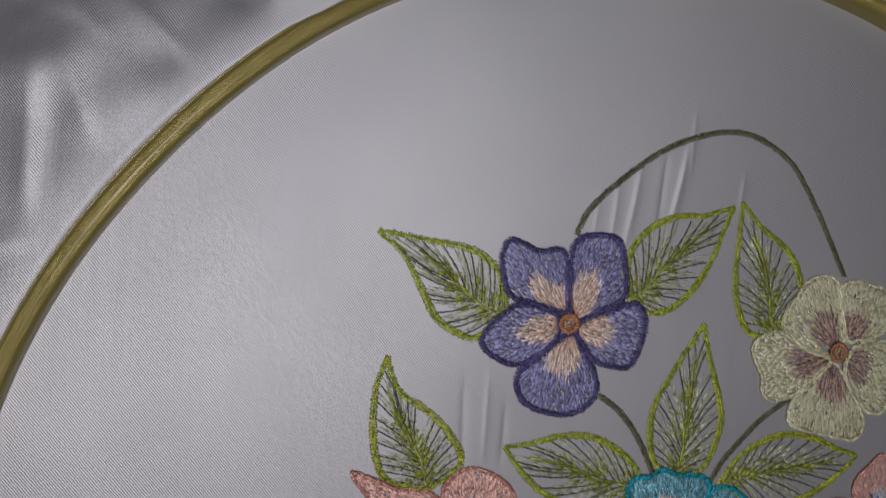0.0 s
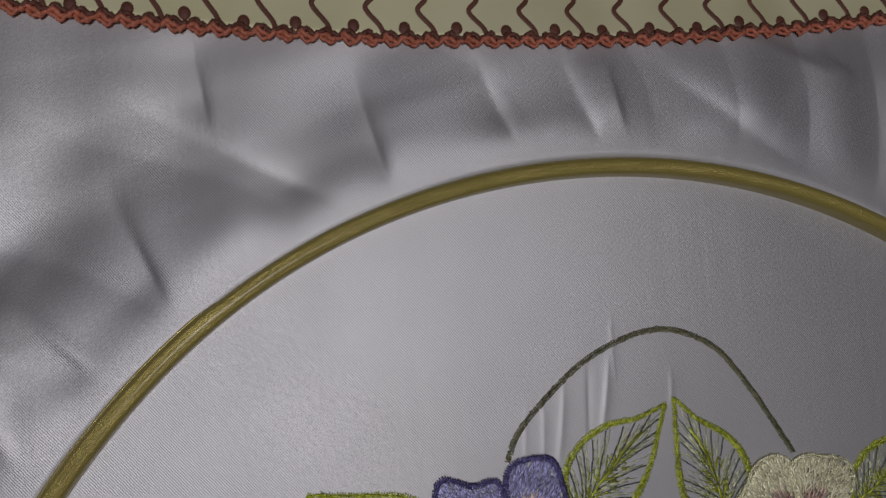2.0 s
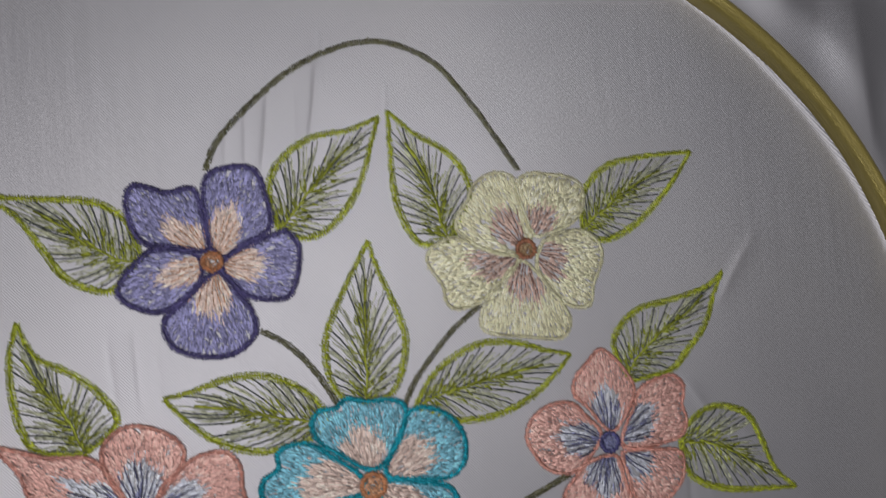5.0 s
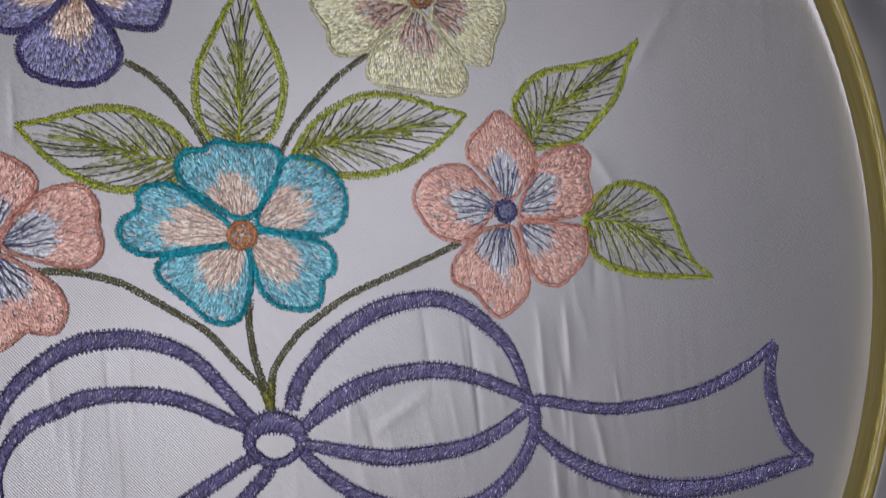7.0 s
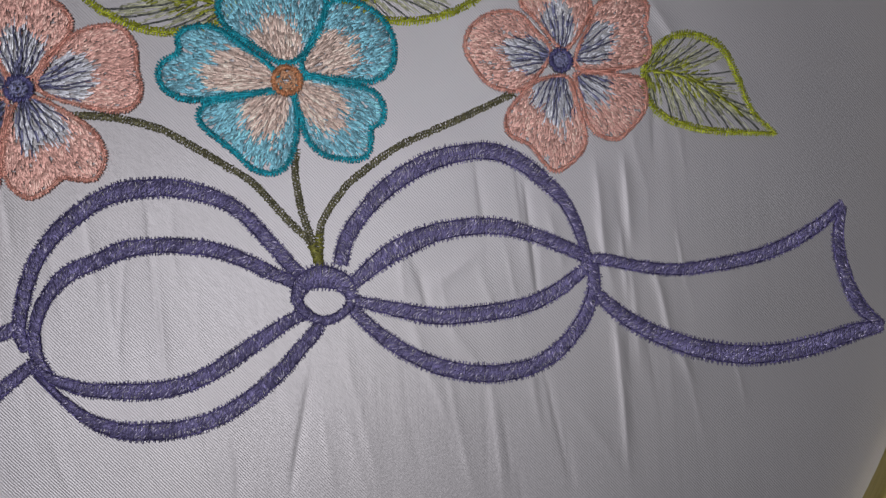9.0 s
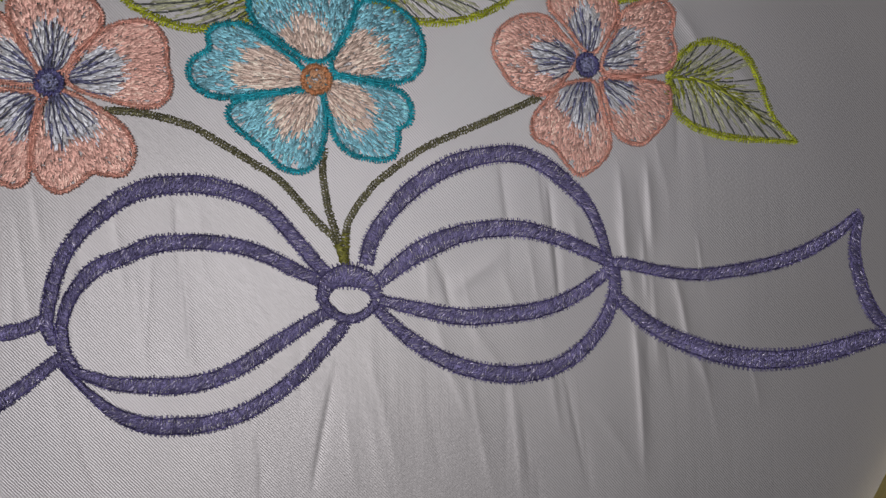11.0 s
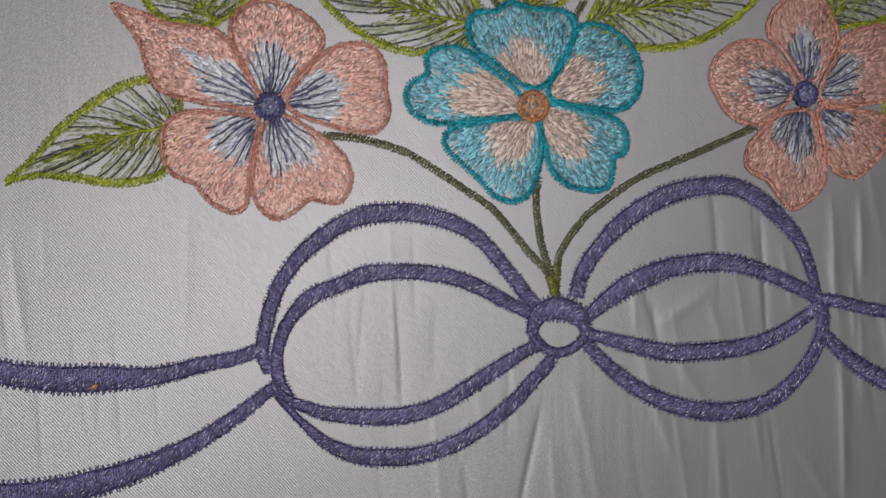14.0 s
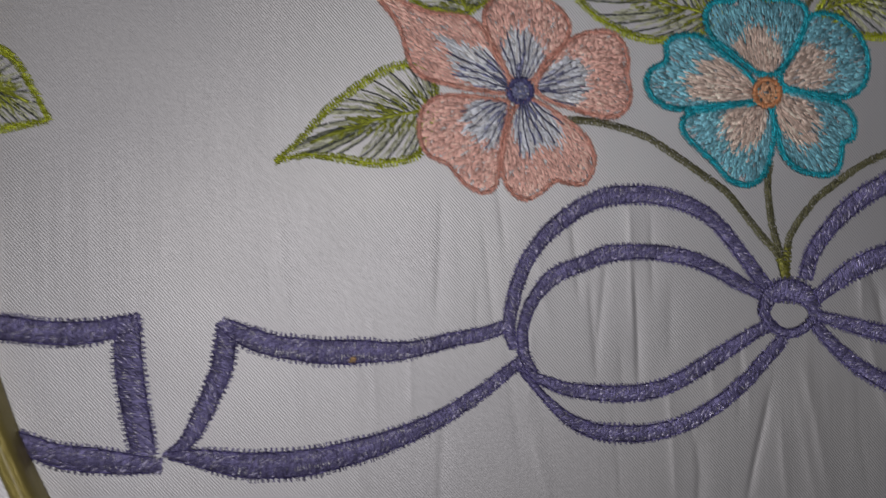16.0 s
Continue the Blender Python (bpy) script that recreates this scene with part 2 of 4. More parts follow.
# ---- building helpers ----
def mesh_of(name, verts, faces, material, smooth=True):
    me = bpy.data.meshes.new(name)
    me.from_pydata(verts, [], faces)
    me.materials.append(material)
    if smooth:
        me.polygons.foreach_set("use_smooth", [True] * len(me.polygons))
    me.update()
    return me


def child(name, me, parent, label=""):
    ob = new(name, me)
    ob.parent = parent
    return tagged(ob, label=label)


def thing(name, label, category, group=""):
    ob = new(name)
    ob.location = (0, 0, 0)
    ob.empty_display_size = 0.01
    return tagged(ob, label=label, category=category, group=group)


class Stitches:
    """A heap of stitches in millimetres, each a small raised ridge with pointed ends."""

    def __init__(self, seed):
        self.v, self.f, self.r = [], [], random.Random(seed)

    def add(self, ax, ay, bx, by, w=.5, h=.35, z=.05):
        h *= .42
        dx, dy = bx - ax, by - ay
        d = math.hypot(dx, dy)
        if d < .2:
            return
        ux, uy = dx / d, dy / d
        nx, ny = -uy * w / 2, ux * w / 2
        e = min(.18, d * .25)
        z += self.r.uniform(0, .12)
        px, py, qx, qy = ax + ux * e, ay + uy * e, bx - ux * e, by - uy * e
        k = len(self.v)
        self.v += [(ax, ay, z - .05), (px + nx, py + ny, z), (px, py, z + h), (px - nx, py - ny, z), (qx + nx, qy + ny, z), (qx, qy, z + h), (qx - nx, qy - ny, z), (bx, by, z - .05)]
        self.f += [(k, k + 2, k + 1), (k, k + 3, k + 2), (k + 1, k + 2, k + 5, k + 4), (k + 2, k + 3, k + 6, k + 5), (k + 4, k + 5, k + 7), (k + 5, k + 6, k + 7)]

    def run(self, pts, length=2.2, w=.45, h=.3, z=.1, jitter=.12, gap=0.0):
        """Running stitches along a line of points that lie close together, with a gap after each."""
        g = self.r.gauss
        acc, start = 0, pts[0]
        for a, b in zip(pts, pts[1:]):
            acc += math.hypot(b[0] - a[0], b[1] - a[1])
            if acc >= length:
                f = 1 - gap * self.r.uniform(.6, 1.4)
                ex, ey = start[0] + (b[0] - start[0]) * f, start[1] + (b[1] - start[1]) * f
                self.add(start[0] + g(0, jitter), start[1] + g(0, jitter), ex + g(0, jitter), ey + g(0, jitter), w, h, z)
                start, acc = a, 0
        if acc > .6:
            self.add(start[0], start[1], pts[-1][0], pts[-1][1], w, h, z)

    def band(self, pts, pitch=.5, slant=.25, ragged=.22, w=.5, h=.4, z=.1, mottled=True, fleck=None):
        """Satin stitch across a line of (x, y, width)."""
        r = self.r
        todo, k = 0.0, 0
        for a, b in zip(pts, pts[1:]):
            dx, dy = b[0] - a[0], b[1] - a[1]
            d = math.hypot(dx, dy)
            if d == 0:
                continue
            ux, uy = dx / d, dy / d
            while todo < d:
                f = todo / d
                x, y, half = a[0] + dx * f, a[1] + dy * f, (a[2] + (b[2] - a[2]) * f) / 2
                s = (slant if k % 2 else -slant * .4) * half + r.gauss(0, .08)
                p, q = half + r.gauss(0, ragged), half + r.gauss(0, ragged)
                self.add(x - uy * p + ux * s, y + ux * p + uy * s, x + uy * q - ux * s, y - ux * q - uy * s, w, h, z)
                if mottled and half > 1.1:
                    for _ in range(2 if half < 1.8 else 4):
                        o, t, m = r.uniform(-.72, .72) * half, r.uniform(.2, .7), r.uniform(.3, .7)
                        cx, cy = x - uy * o, y + ux * o
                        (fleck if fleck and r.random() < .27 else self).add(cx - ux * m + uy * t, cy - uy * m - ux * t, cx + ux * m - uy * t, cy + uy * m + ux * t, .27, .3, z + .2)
                todo += pitch * r.uniform(.85, 1.15)
                k += 1
            todo -= d

    def part(self, name, material, parent, label="", lift=0.0):
        v = np.array(self.v)
        v[:, 2] += lift + cloth_height(v[:, 0], v[:, 1])
        return child(name, mesh_of(name, (v * MM).tolist(), self.f, material), parent, label)


def smooth(points, n=10, closed=False):
    """A Catmull-Rom line through the points (x, y) or (x, y, width)."""
    p = [np.array(q, float) for q in points]
    out = []
    m = len(p)
    for i in range(m if closed else m - 1):
        if closed:
            a, b, c, d = p[i - 1], p[i], p[(i + 1) % m], p[(i + 2) % m]
        else:
            b, c = p[i], p[i + 1]
            a, d = (p[i - 1] if i else 2 * b - c), (p[i + 2] if i + 2 < m else 2 * c - b)
        for k in range(n):
            t = k / n
            out.append(tuple(.5 * (2 * b + (c - a) * t + (2 * a - 5 * b + 4 * c - d) * t * t + (3 * b - a - 3 * c + d) * t ** 3)))
    out.append(out[0] if closed else tuple(p[-1]))
    return out


MASKS = {}


def within(x, y, loop):
    """Whether a point lies inside a closed outline, from a mask with a cell every quarter millimetre."""
    if id(loop) not in MASKS:
        a = np.array(loop)
        lo, hi = a.min(0) - .5, a.max(0) + .5
        gx, gy = np.meshgrid(np.arange(lo[0], hi[0], .25), np.arange(lo[1], hi[1], .25))
        mask = np.zeros(gx.shape, bool)
        for (ax, ay), (bx, by) in zip(loop, loop[1:]):
            if ay != by:
                mask ^= ((ay > gy) != (by > gy)) & (gx < (bx - ax) * (gy - ay) / (by - ay) + ax)
        MASKS[id(loop)] = (loop, lo[0], lo[1], mask.tolist(), mask.shape)
    _, x0, y0, mask, (ny, nx) = MASKS[id(loop)]
    i, j = round((x - x0) * 4), round((y - y0) * 4)
    return 0 <= i < nx and 0 <= j < ny and mask[j][i]


def reach(cx, cy, ang, loop):
    """How far the outline lies from the centre in one direction."""
    c, s, far = math.cos(ang), math.sin(ang), 0
    for (ax, ay), (bx, by) in zip(loop, loop[1:]):
        pa, pb = -(ax - cx) * s + (ay - cy) * c, -(bx - cx) * s + (by - cy) * c
        if (pa > 0) != (pb > 0):
            f = pa / (pa - pb)
            far = max(far, (ax + (bx - ax) * f - cx) * c + (ay + (by - ay) * f - cy) * s)
    return far


# ---- cloth, table, hoop ----
def heightfield(name, xs, ys, material, height):
    gx, gy = np.meshgrid(xs, ys)
    z = height(gx, gy)
    verts = np.stack([gx, gy, z], -1).reshape(-1, 3) * MM
    i = np.arange(gx.size).reshape(gx.shape)
    faces = np.stack([i[:-1, :-1], i[:-1, 1:], i[1:, 1:], i[1:, :-1]], -1).reshape(-1, 4)
    return mesh_of(name, verts.tolist(), faces.tolist(), material)


# a closer net across the puckers, which run upright
NET_X = np.concatenate([np.arange(-290, -128, 1.3), np.arange(-128, 118, .45), np.arange(118, 270, 1.3)])
cloth = new("satin_cloth", heightfield("satin_cloth", NET_X, np.arange(-190, 330, 1.3), SATIN, cloth_height))
tagged(cloth, "pale grey-white satin cloth stretched in a hoop, loosely folded outside it", "cloth", kind="structure")


def slab(name, x0, x1, y0, y1, z0, z1, material, bevel):
    bm = bmesh.new()
    bmesh.ops.create_cube(bm, size=1, matrix=Matrix.LocRotScale(((x0 + x1) / 2, (y0 + y1) / 2, (z0 + z1) / 2), None, (x1 - x0, y1 - y0, z1 - z0)))
    bmesh.ops.bevel(bm, geom=bm.edges[:], offset=bevel, segments=3, affect="EDGES")
    me = bpy.data.meshes.new(name)
    bm.to_mesh(me)
    me.materials.append(material)
    return new(name, me)


tagged(slab("ground", -0.75, 0.75, -0.55, 0.75, -0.05, -0.0105, TABLE, 0.006), "brown wooden table top under the satin cloth", "table top", kind="structure")


def hoop():
    """A bamboo ring with rounded edges; its lapped end shows as a small step on the outside."""
    ob = thing("embroidery_hoop", "yellow-brown lacquered bamboo embroidery hoop pressed onto satin", "hoop")

    def bend(a):
        """How far the ring is out of round."""
        return .25 * math.sin(3 * a + 1) + .15 * math.sin(7 * a) + 2.2 * math.exp(-((a - .62) / .32) ** 2) - .6 * math.exp(-((a - 2.46) / .2) ** 2)

    joint = math.atan2(179.0 - HOOP_Y, -114.0 - HOOP_X)
    n, verts, faces, uv = 360, [], [], []
    prof = [(0, 0), (.0, .62), (.06, .84), (.2, .96), (.42, 1.0), (.64, .98), (.84, .9), (.96, .72), (1, .5), (1, 0)]
    k = len(prof)
    for i in range(n):
        a = math.tau * i / n
        past = (a - joint) % math.tau
        lap = .4 * (1 - min(1, past / 1.1)) if past < 1.1 else 0
        wob = bend(a)
        for u, w in prof:
            r = HOOP_IN + wob + u * (HOOP_OUT - HOOP_IN + lap)
            verts.append(((HOOP_X + r * math.cos(a)) * MM, (HOOP_Y + r * math.sin(a)) * MM, (w * HOOP_TOP + .05) * MM))
    for i in range(n):
        for j in range(k - 1):
            a, b = i * k + j, ((i + 1) % n) * k + j
            faces.append((a, a + 1, b + 1, b))
            uv += [(j / k, i / 20), ((j + 1) / k, i / 20), ((j + 1) / k, (i + 1) / 20), (j / k, (i + 1) / 20)]
    me = mesh_of("ring", verts, faces, BAMBOO)
    layer = me.uv_layers.new(name="grain")
    layer.data.foreach_set("uv", [c for p in uv for c in p])
    child("ring", me, ob)
    # the thin lapped strip that lies along the outside, ending in a tapered tip
    verts, faces = [], []
    m = 60
    for i in range(m + 1):
        a = joint + 1.15 * i / m
        t = min(1, i / 2) * (1 - i / m) ** .5
        for u, w in ((0, .3), (0, .66), (.5, .7), (1, .6), (1.05, .2)):
            r = HOOP_OUT + bend(a) - .35 + .4 * (1 - i / m) + u * .75 * t
            verts.append(((HOOP_X + r * math.cos(a)) * MM, (HOOP_Y + r * math.sin(a)) * MM, w * HOOP_TOP * MM))
    for i in range(m):
        for j in range(4):
            faces.append((i * 5 + j, i * 5 + j + 1, i * 5 + j + 6, i * 5 + j + 5))
    child("lapped_end", mesh_of("lapped_end", verts, faces, BAMBOO), ob, "tapered lapped end of the bamboo strip")


hoop()


# ---- flowers ----
def flower(label, centre, petals, border, outer, inner, lines, middle, heart=.58, border_w=1.5, cover=1.0, heart_cover=1.0, bare=False, hub=3.0, ring=None, shading=None, group="embroidered flowers", seed=1):
    ob = thing("embroidered_flower", label, "flower", group)
    cx, cy = centre
    for k, pts in enumerate(petals):
        loop = smooth(pts, 6, closed=True)
        fill, core, vein, edge, tint = (Stitches(seed * 10 + k + 200 * q) for q in range(5))
        r = fill.r
        xs, ys = [p[0] for p in loop], [p[1] for p in loop]
        area = abs(sum(a[0] * b[1] - b[0] * a[1] for a, b in zip(loop, loop[1:]))) / 2
        mx, my = sum(xs) / len(xs), sum(ys) / len(ys)
        face = math.atan2(my - cy, mx - cx)
        rays = {}

        def rim(ang):
            key = round(ang * 30)
            if key not in rays:
                rays[key] = max(reach(cx, cy, key / 30, loop), 1)
            return rays[key]

        tries = int(area * 4.4)
        box = (max(xs) - min(xs)) * (max(ys) - min(ys))
        for _ in range(int(tries * box / area)):
            x, y = r.uniform(min(xs), max(xs)), r.uniform(min(ys), max(ys))
            if not within(x, y, loop):
                continue
            ang, d = math.atan2(y - cy, x - cx), math.hypot(x - cx, y - cy)
            rel = d / rim(ang)
            off = abs((ang - face + math.pi) % math.tau - math.pi)
            bound = heart * (1 - (.22 if bare else .35) * min(off / .6, 1) ** 2) + r.gauss(0, .04)
            way = ang * .75 + face * .25 if abs(ang - face) < 2 else ang
            if rel > bound:
                if r.random() < cover:
                    way += r.gauss(0, .34 if bare else .26)
                    m = r.uniform(.6, 1.4)
                    a, b = (x - math.cos(way) * m, y - math.sin(way) * m), (x + math.cos(way) * m, y + math.sin(way) * m)
                    if within(*a, loop) and within(*b, loop):
                        fill.add(*a, *b, .38, .13, .05)
            elif r.random() < heart_cover and d > hub * .6 and off < .62:
                way += r.gauss(0, .12)
                m = r.uniform(.9, 1.7)
                a, b = (x - math.cos(way) * m, y - math.sin(way) * m), (x + math.cos(way) * m, y + math.sin(way) * m)
                if within(*a, loop) and within(*b, loop):
                    core.add(*a, *b, .36, .13, .03)
        # lines that run out from the middle
        if lines:
            count = 7
            spread = .46
            for q in range(count):
                ang = face + spread * (2 * q / (count - 1) - 1) + r.gauss(0, .03)
                far = rim(ang) * heart * (.97 if bare else .92) * r.uniform(.86, 1.04)
                line = [(cx + math.cos(ang + .03 * math.sin(t * 9)) * far * t, cy + math.sin(ang + .03 * math.sin(t * 9)) * far * t) for t in [.14 + .86 * i / 14 for i in range(15)]]
                line = [p for p in line if within(*p, loop)]
                if len(line) > 4:
                    vein.run(line, 1.5, .32 if bare else .3, .25, .3 if bare else .22, .07, .22 if bare else .35)
        if shading:      # blue thread crowded round the middle
            for _ in range(int(area * r.choice((.03, .08, .2)))):
                ang, d = face + r.gauss(0, .27), hub * .8 + abs(r.gauss(0, .2)) * rim(face)
                x, y, m = cx + d * math.cos(ang), cy + d * math.sin(ang), r.uniform(.7, 1.5)
                if d < rim(ang) * heart * .9 and within(x, y, loop):
                    tint.add(x - math.cos(ang) * m, y - math.sin(ang) * m, x + math.cos(ang) * m, y + math.sin(ang) * m, .34, .25, .22)
        edge.band([(x, y, border_w) for x, y in loop], .31, .5, .1, .36, .24, .25, mottled=False)
        edge.run(loop, 1.7, .4, .45, .42, .16)
        top = fill.part("petal", outer, ob, lift=.5)
        edge.part("petal_border", border, top, lift=.5)
        if core.v:
            core.part("petal_heart", inner, top, lift=.5)
        if vein.v:
            vein.part("heart_line", lines, top, lift=.5)
        if tint.v:
            tint.part("heart_shading", shading, top, "periwinkle blue shading stitches", lift=.5)
    hubs = Stitches(seed * 10 + 900)
    r = hubs.r
    for _ in range(int(hub * hub * 14)):
        a, d = r.uniform(0, math.tau), hub * math.sqrt(r.random())
        x, y, w = cx + d * math.cos(a), cy + d * math.sin(a), a + math.pi / 2 + r.gauss(0, .6)
        hubs.add(x - math.cos(w) * .7, y - math.sin(w) * .7, x + math.cos(w) * .7, y + math.sin(w) * .7, .38, .4, .5)
    heartpiece = hubs.part("centre", middle, ob, lift=.5)
    rings = Stitches(seed * 10 + 950)
    rings.band([(cx + hub * .85 * math.cos(math.tau * i / 40), cy + hub * .85 * math.sin(math.tau * i / 40), 1.3) for i in range(41)], .45, .3, .12, .45, .45, .75, mottled=False)
    rings.part("centre_ring", ring or middle, heartpiece, lift=.5)
    return ob


flower("violet embroidered flower with peach heart stitched on satin", (-39.5, 103.6), [
    [(-42.2, 106.5), (-49.4, 108.3), (-55.7, 109.8), (-58.3, 114.7), (-59.1, 119.8), (-58.1, 123.5), (-55.8, 124.4), (-49.1, 121.9), (-44.4, 122.8), (-41.8, 121.3), (-40.9, 115.3), (-40.2, 107.4)],
    [(-39.6, 107.7), (-40.1, 115.8), (-40.3, 121.8), (-38.9, 125.6), (-35.3, 127.1), (-29.7, 127.3), (-26.6, 125.5), (-25.0, 119.9), (-24.0, 113.2), (-25.8, 109.7), (-31.1, 107.6), (-36.4, 104.4)],
    [(-36.5, 103.7), (-31.1, 106.7), (-25.6, 108.5), (-20.7, 109.8), (-18.0, 106.5), (-17.8, 102.0), (-19.5, 95.8), (-21.6, 92.7), (-26.5, 92.7), (-31.3, 93.9), (-34.0, 96.9), (-37.3, 101.2)],
    [(-38.1, 101.0), (-34.5, 95.8), (-31.5, 91.5), (-30.0, 86.2), (-32.1, 82.3), (-37.4, 79.5), (-44.6, 80.1), (-50.3, 82.6), (-52.5, 87.0), (-51.8, 90.6), (-47.9, 93.6), (-41.4, 99.2)],
    [(-42.4, 99.7), (-47.6, 94.6), (-52.7, 92.2), (-58.0, 93.4), (-62.6, 96.9), (-61.7, 100.7), (-57.5, 105.3), (-54.0, 107.7), (-48.5, 107.6), (-42.9, 105.6)]],
    VIOLET_DARK, LILAC, PEACH, APRICOT, APRICOT, .6, 1.7, .8, .8, seed=1, hub=2.6, ring=ORANGE)
flower("cream embroidered flower with blush heart stitched on satin", (42.8, 99.4), [
    [(44.6, 102.4), (42.7, 109.9), (41.2, 116.4), (40.7, 119.6), (35.9, 120.8), (30.6, 118.5), (27.5, 113.4), (24.5, 108.9), (24.8, 105.5), (30.9, 100.7), (39.8, 98.4)],
    [(45.5, 103.1), (43.4, 109.8), (41.7, 117.2), (45.9, 119.9), (51.0, 119.3), (56.9, 118.1), (60.5, 115.0), (60.1, 109.3), (56.1, 105.2), (48.9, 103.0)],
    [(47.8, 100.8), (54.2, 103.1), (60.1, 102.8), (64.1, 99.0), (64.3, 94.1), (61.3, 88.0), (59.8, 82.5), (55.0, 82.4), (50.5, 85.7), (45.6, 93.8)],
    [(41.3, 96.4), (45.0, 93.2), (50.1, 86.1), (53.1, 81.0), (53.5, 77.7), (50.5, 74.2), (40.4, 75.7), (29.8, 78.1), (28.8, 83.1), (31.9, 88.0), (37.6, 92.6)],
    [(40.5, 97.3), (37.4, 93.2), (32.0, 89.3), (28.9, 86.2), (22.4, 85.1), (19.5, 87.6), (19.1, 91.6), (15.7, 97.5), (16.2, 101.3), (20.6, 103.8), (24.7, 103.9), (33.3, 99.2)]],
    CREAM, CREAM, BLUSH, MAUVE, TAN, .62, 1.2, .9, .4, seed=2, hub=2.8, ring=RUST)
flower("turquoise embroidered flower with peach heart stitched on satin", (-4.2, 41.7), [
    [(-5.1, 45.9), (-11.1, 50.1), (-16.1, 53.7), (-18.2, 57.0), (-18.5, 59.8), (-16.6, 62.5), (-11.8, 63.0), (-9.1, 65.0), (-3.7, 63.4), (0.5, 63.5), (4.8, 62.4), (6.1, 58.8), (3.0, 52.5), (-0.6, 47.1)],
    [(-0.1, 46.9), (3.8, 52.5), (6.2, 58.8), (10.0, 60.3), (14.2, 59.2), (18.3, 56.1), (20.9, 51.8), (21.0, 46.0), (19.0, 42.5), (14.7, 40.8), (7.7, 41.7), (0.2, 43.3)],
    [(0.1, 42.4), (7.7, 40.9), (14.7, 39.0), (17.6, 35.5), (17.1, 31.2), (14.5, 30.0), (14.0, 25.7), (12.4, 23.0), (8.2, 22.8), (2.8, 24.4), (-0.5, 28.1), (-1.6, 33.1), (-2.6, 38.1)],
    [(-3.0, 38.1), (-2.4, 31.8), (-4.1, 24.9), (-6.3, 21.5), (-9.7, 20.5), (-13.7, 22.1), (-16.9, 25.8), (-22.6, 31.0), (-24.5, 33.9), (-23.0, 36.9), (-17.0, 38.2), (-6.8, 39.4)],
    [(-6.8, 40.0), (-17.0, 38.9), (-23.6, 38.1), (-28.9, 39.0), (-32.1, 41.9), (-32.6, 44.7), (-31.2, 47.3), (-27.8, 49.2), (-28.0, 52.6), (-25.6, 54.6), (-20.2, 54.8), (-16.7, 52.5), (-7.3, 44.6)]],
    TEAL, SKY, PEACH, BLUSH_PALE, APRICOT, .7, 1.6, .85, .7, seed=3, hub=3.6, ring=ORANGE)
flower("salmon pink embroidered flower with navy heart beside two leaves", (61.5, 44.2), [
    [(61.2, 47.6), (56.2, 54.5), (52.7, 58.4), (53.4, 62.7), (57.7, 67.0), (60.8, 69.8), (63.8, 68.3), (68.2, 62.9), (70.2, 58.3), (68.9, 53.9), (64.0, 47.5)],
    [(65.7, 45.9), (69.4, 52.4), (71.7, 57.3), (76.4, 59.6), (82.0, 60.2), (84.9, 57.0), (83.9, 51.7), (84.9, 47.9), (83.4, 43.5), (77.0, 41.8), (66.2, 41.8)],
    [(66.2, 41.0), (73.8, 40.4), (81.6, 39.1), (82.9, 35.3), (81.9, 30.8), (77.8, 26.6), (74.5, 24.3), (69.9, 25.6), (67.2, 28.8), (66.0, 34.8), (64.8, 39.9)],
    [(63.1, 40.1), (64.8, 33.4), (66.3, 27.4), (66.0, 22.9), (61.9, 18.8), (58.1, 17.3), (55.2, 20.0), (52.4, 23.9), (47.3, 27.0), (47.2, 31.4), (49.9, 34.9), (55.4, 39.5)],
    [(57.1, 42.7), (53.1, 38.7), (49.3, 37.2), (43.5, 39.0), (40.0, 43.5), (38.1, 48.7), (40.6, 53.7), (45.9, 56.4), (51.8, 56.1), (55.9, 51.6), (59.3, 47.0)]],
    CORAL, SALMON, ICE, SLATE, PERIWINKLE, .64, 1.2, 1.0, .35, True, seed=4, hub=2.9, ring=NAVY, shading=PERIWINKLE)
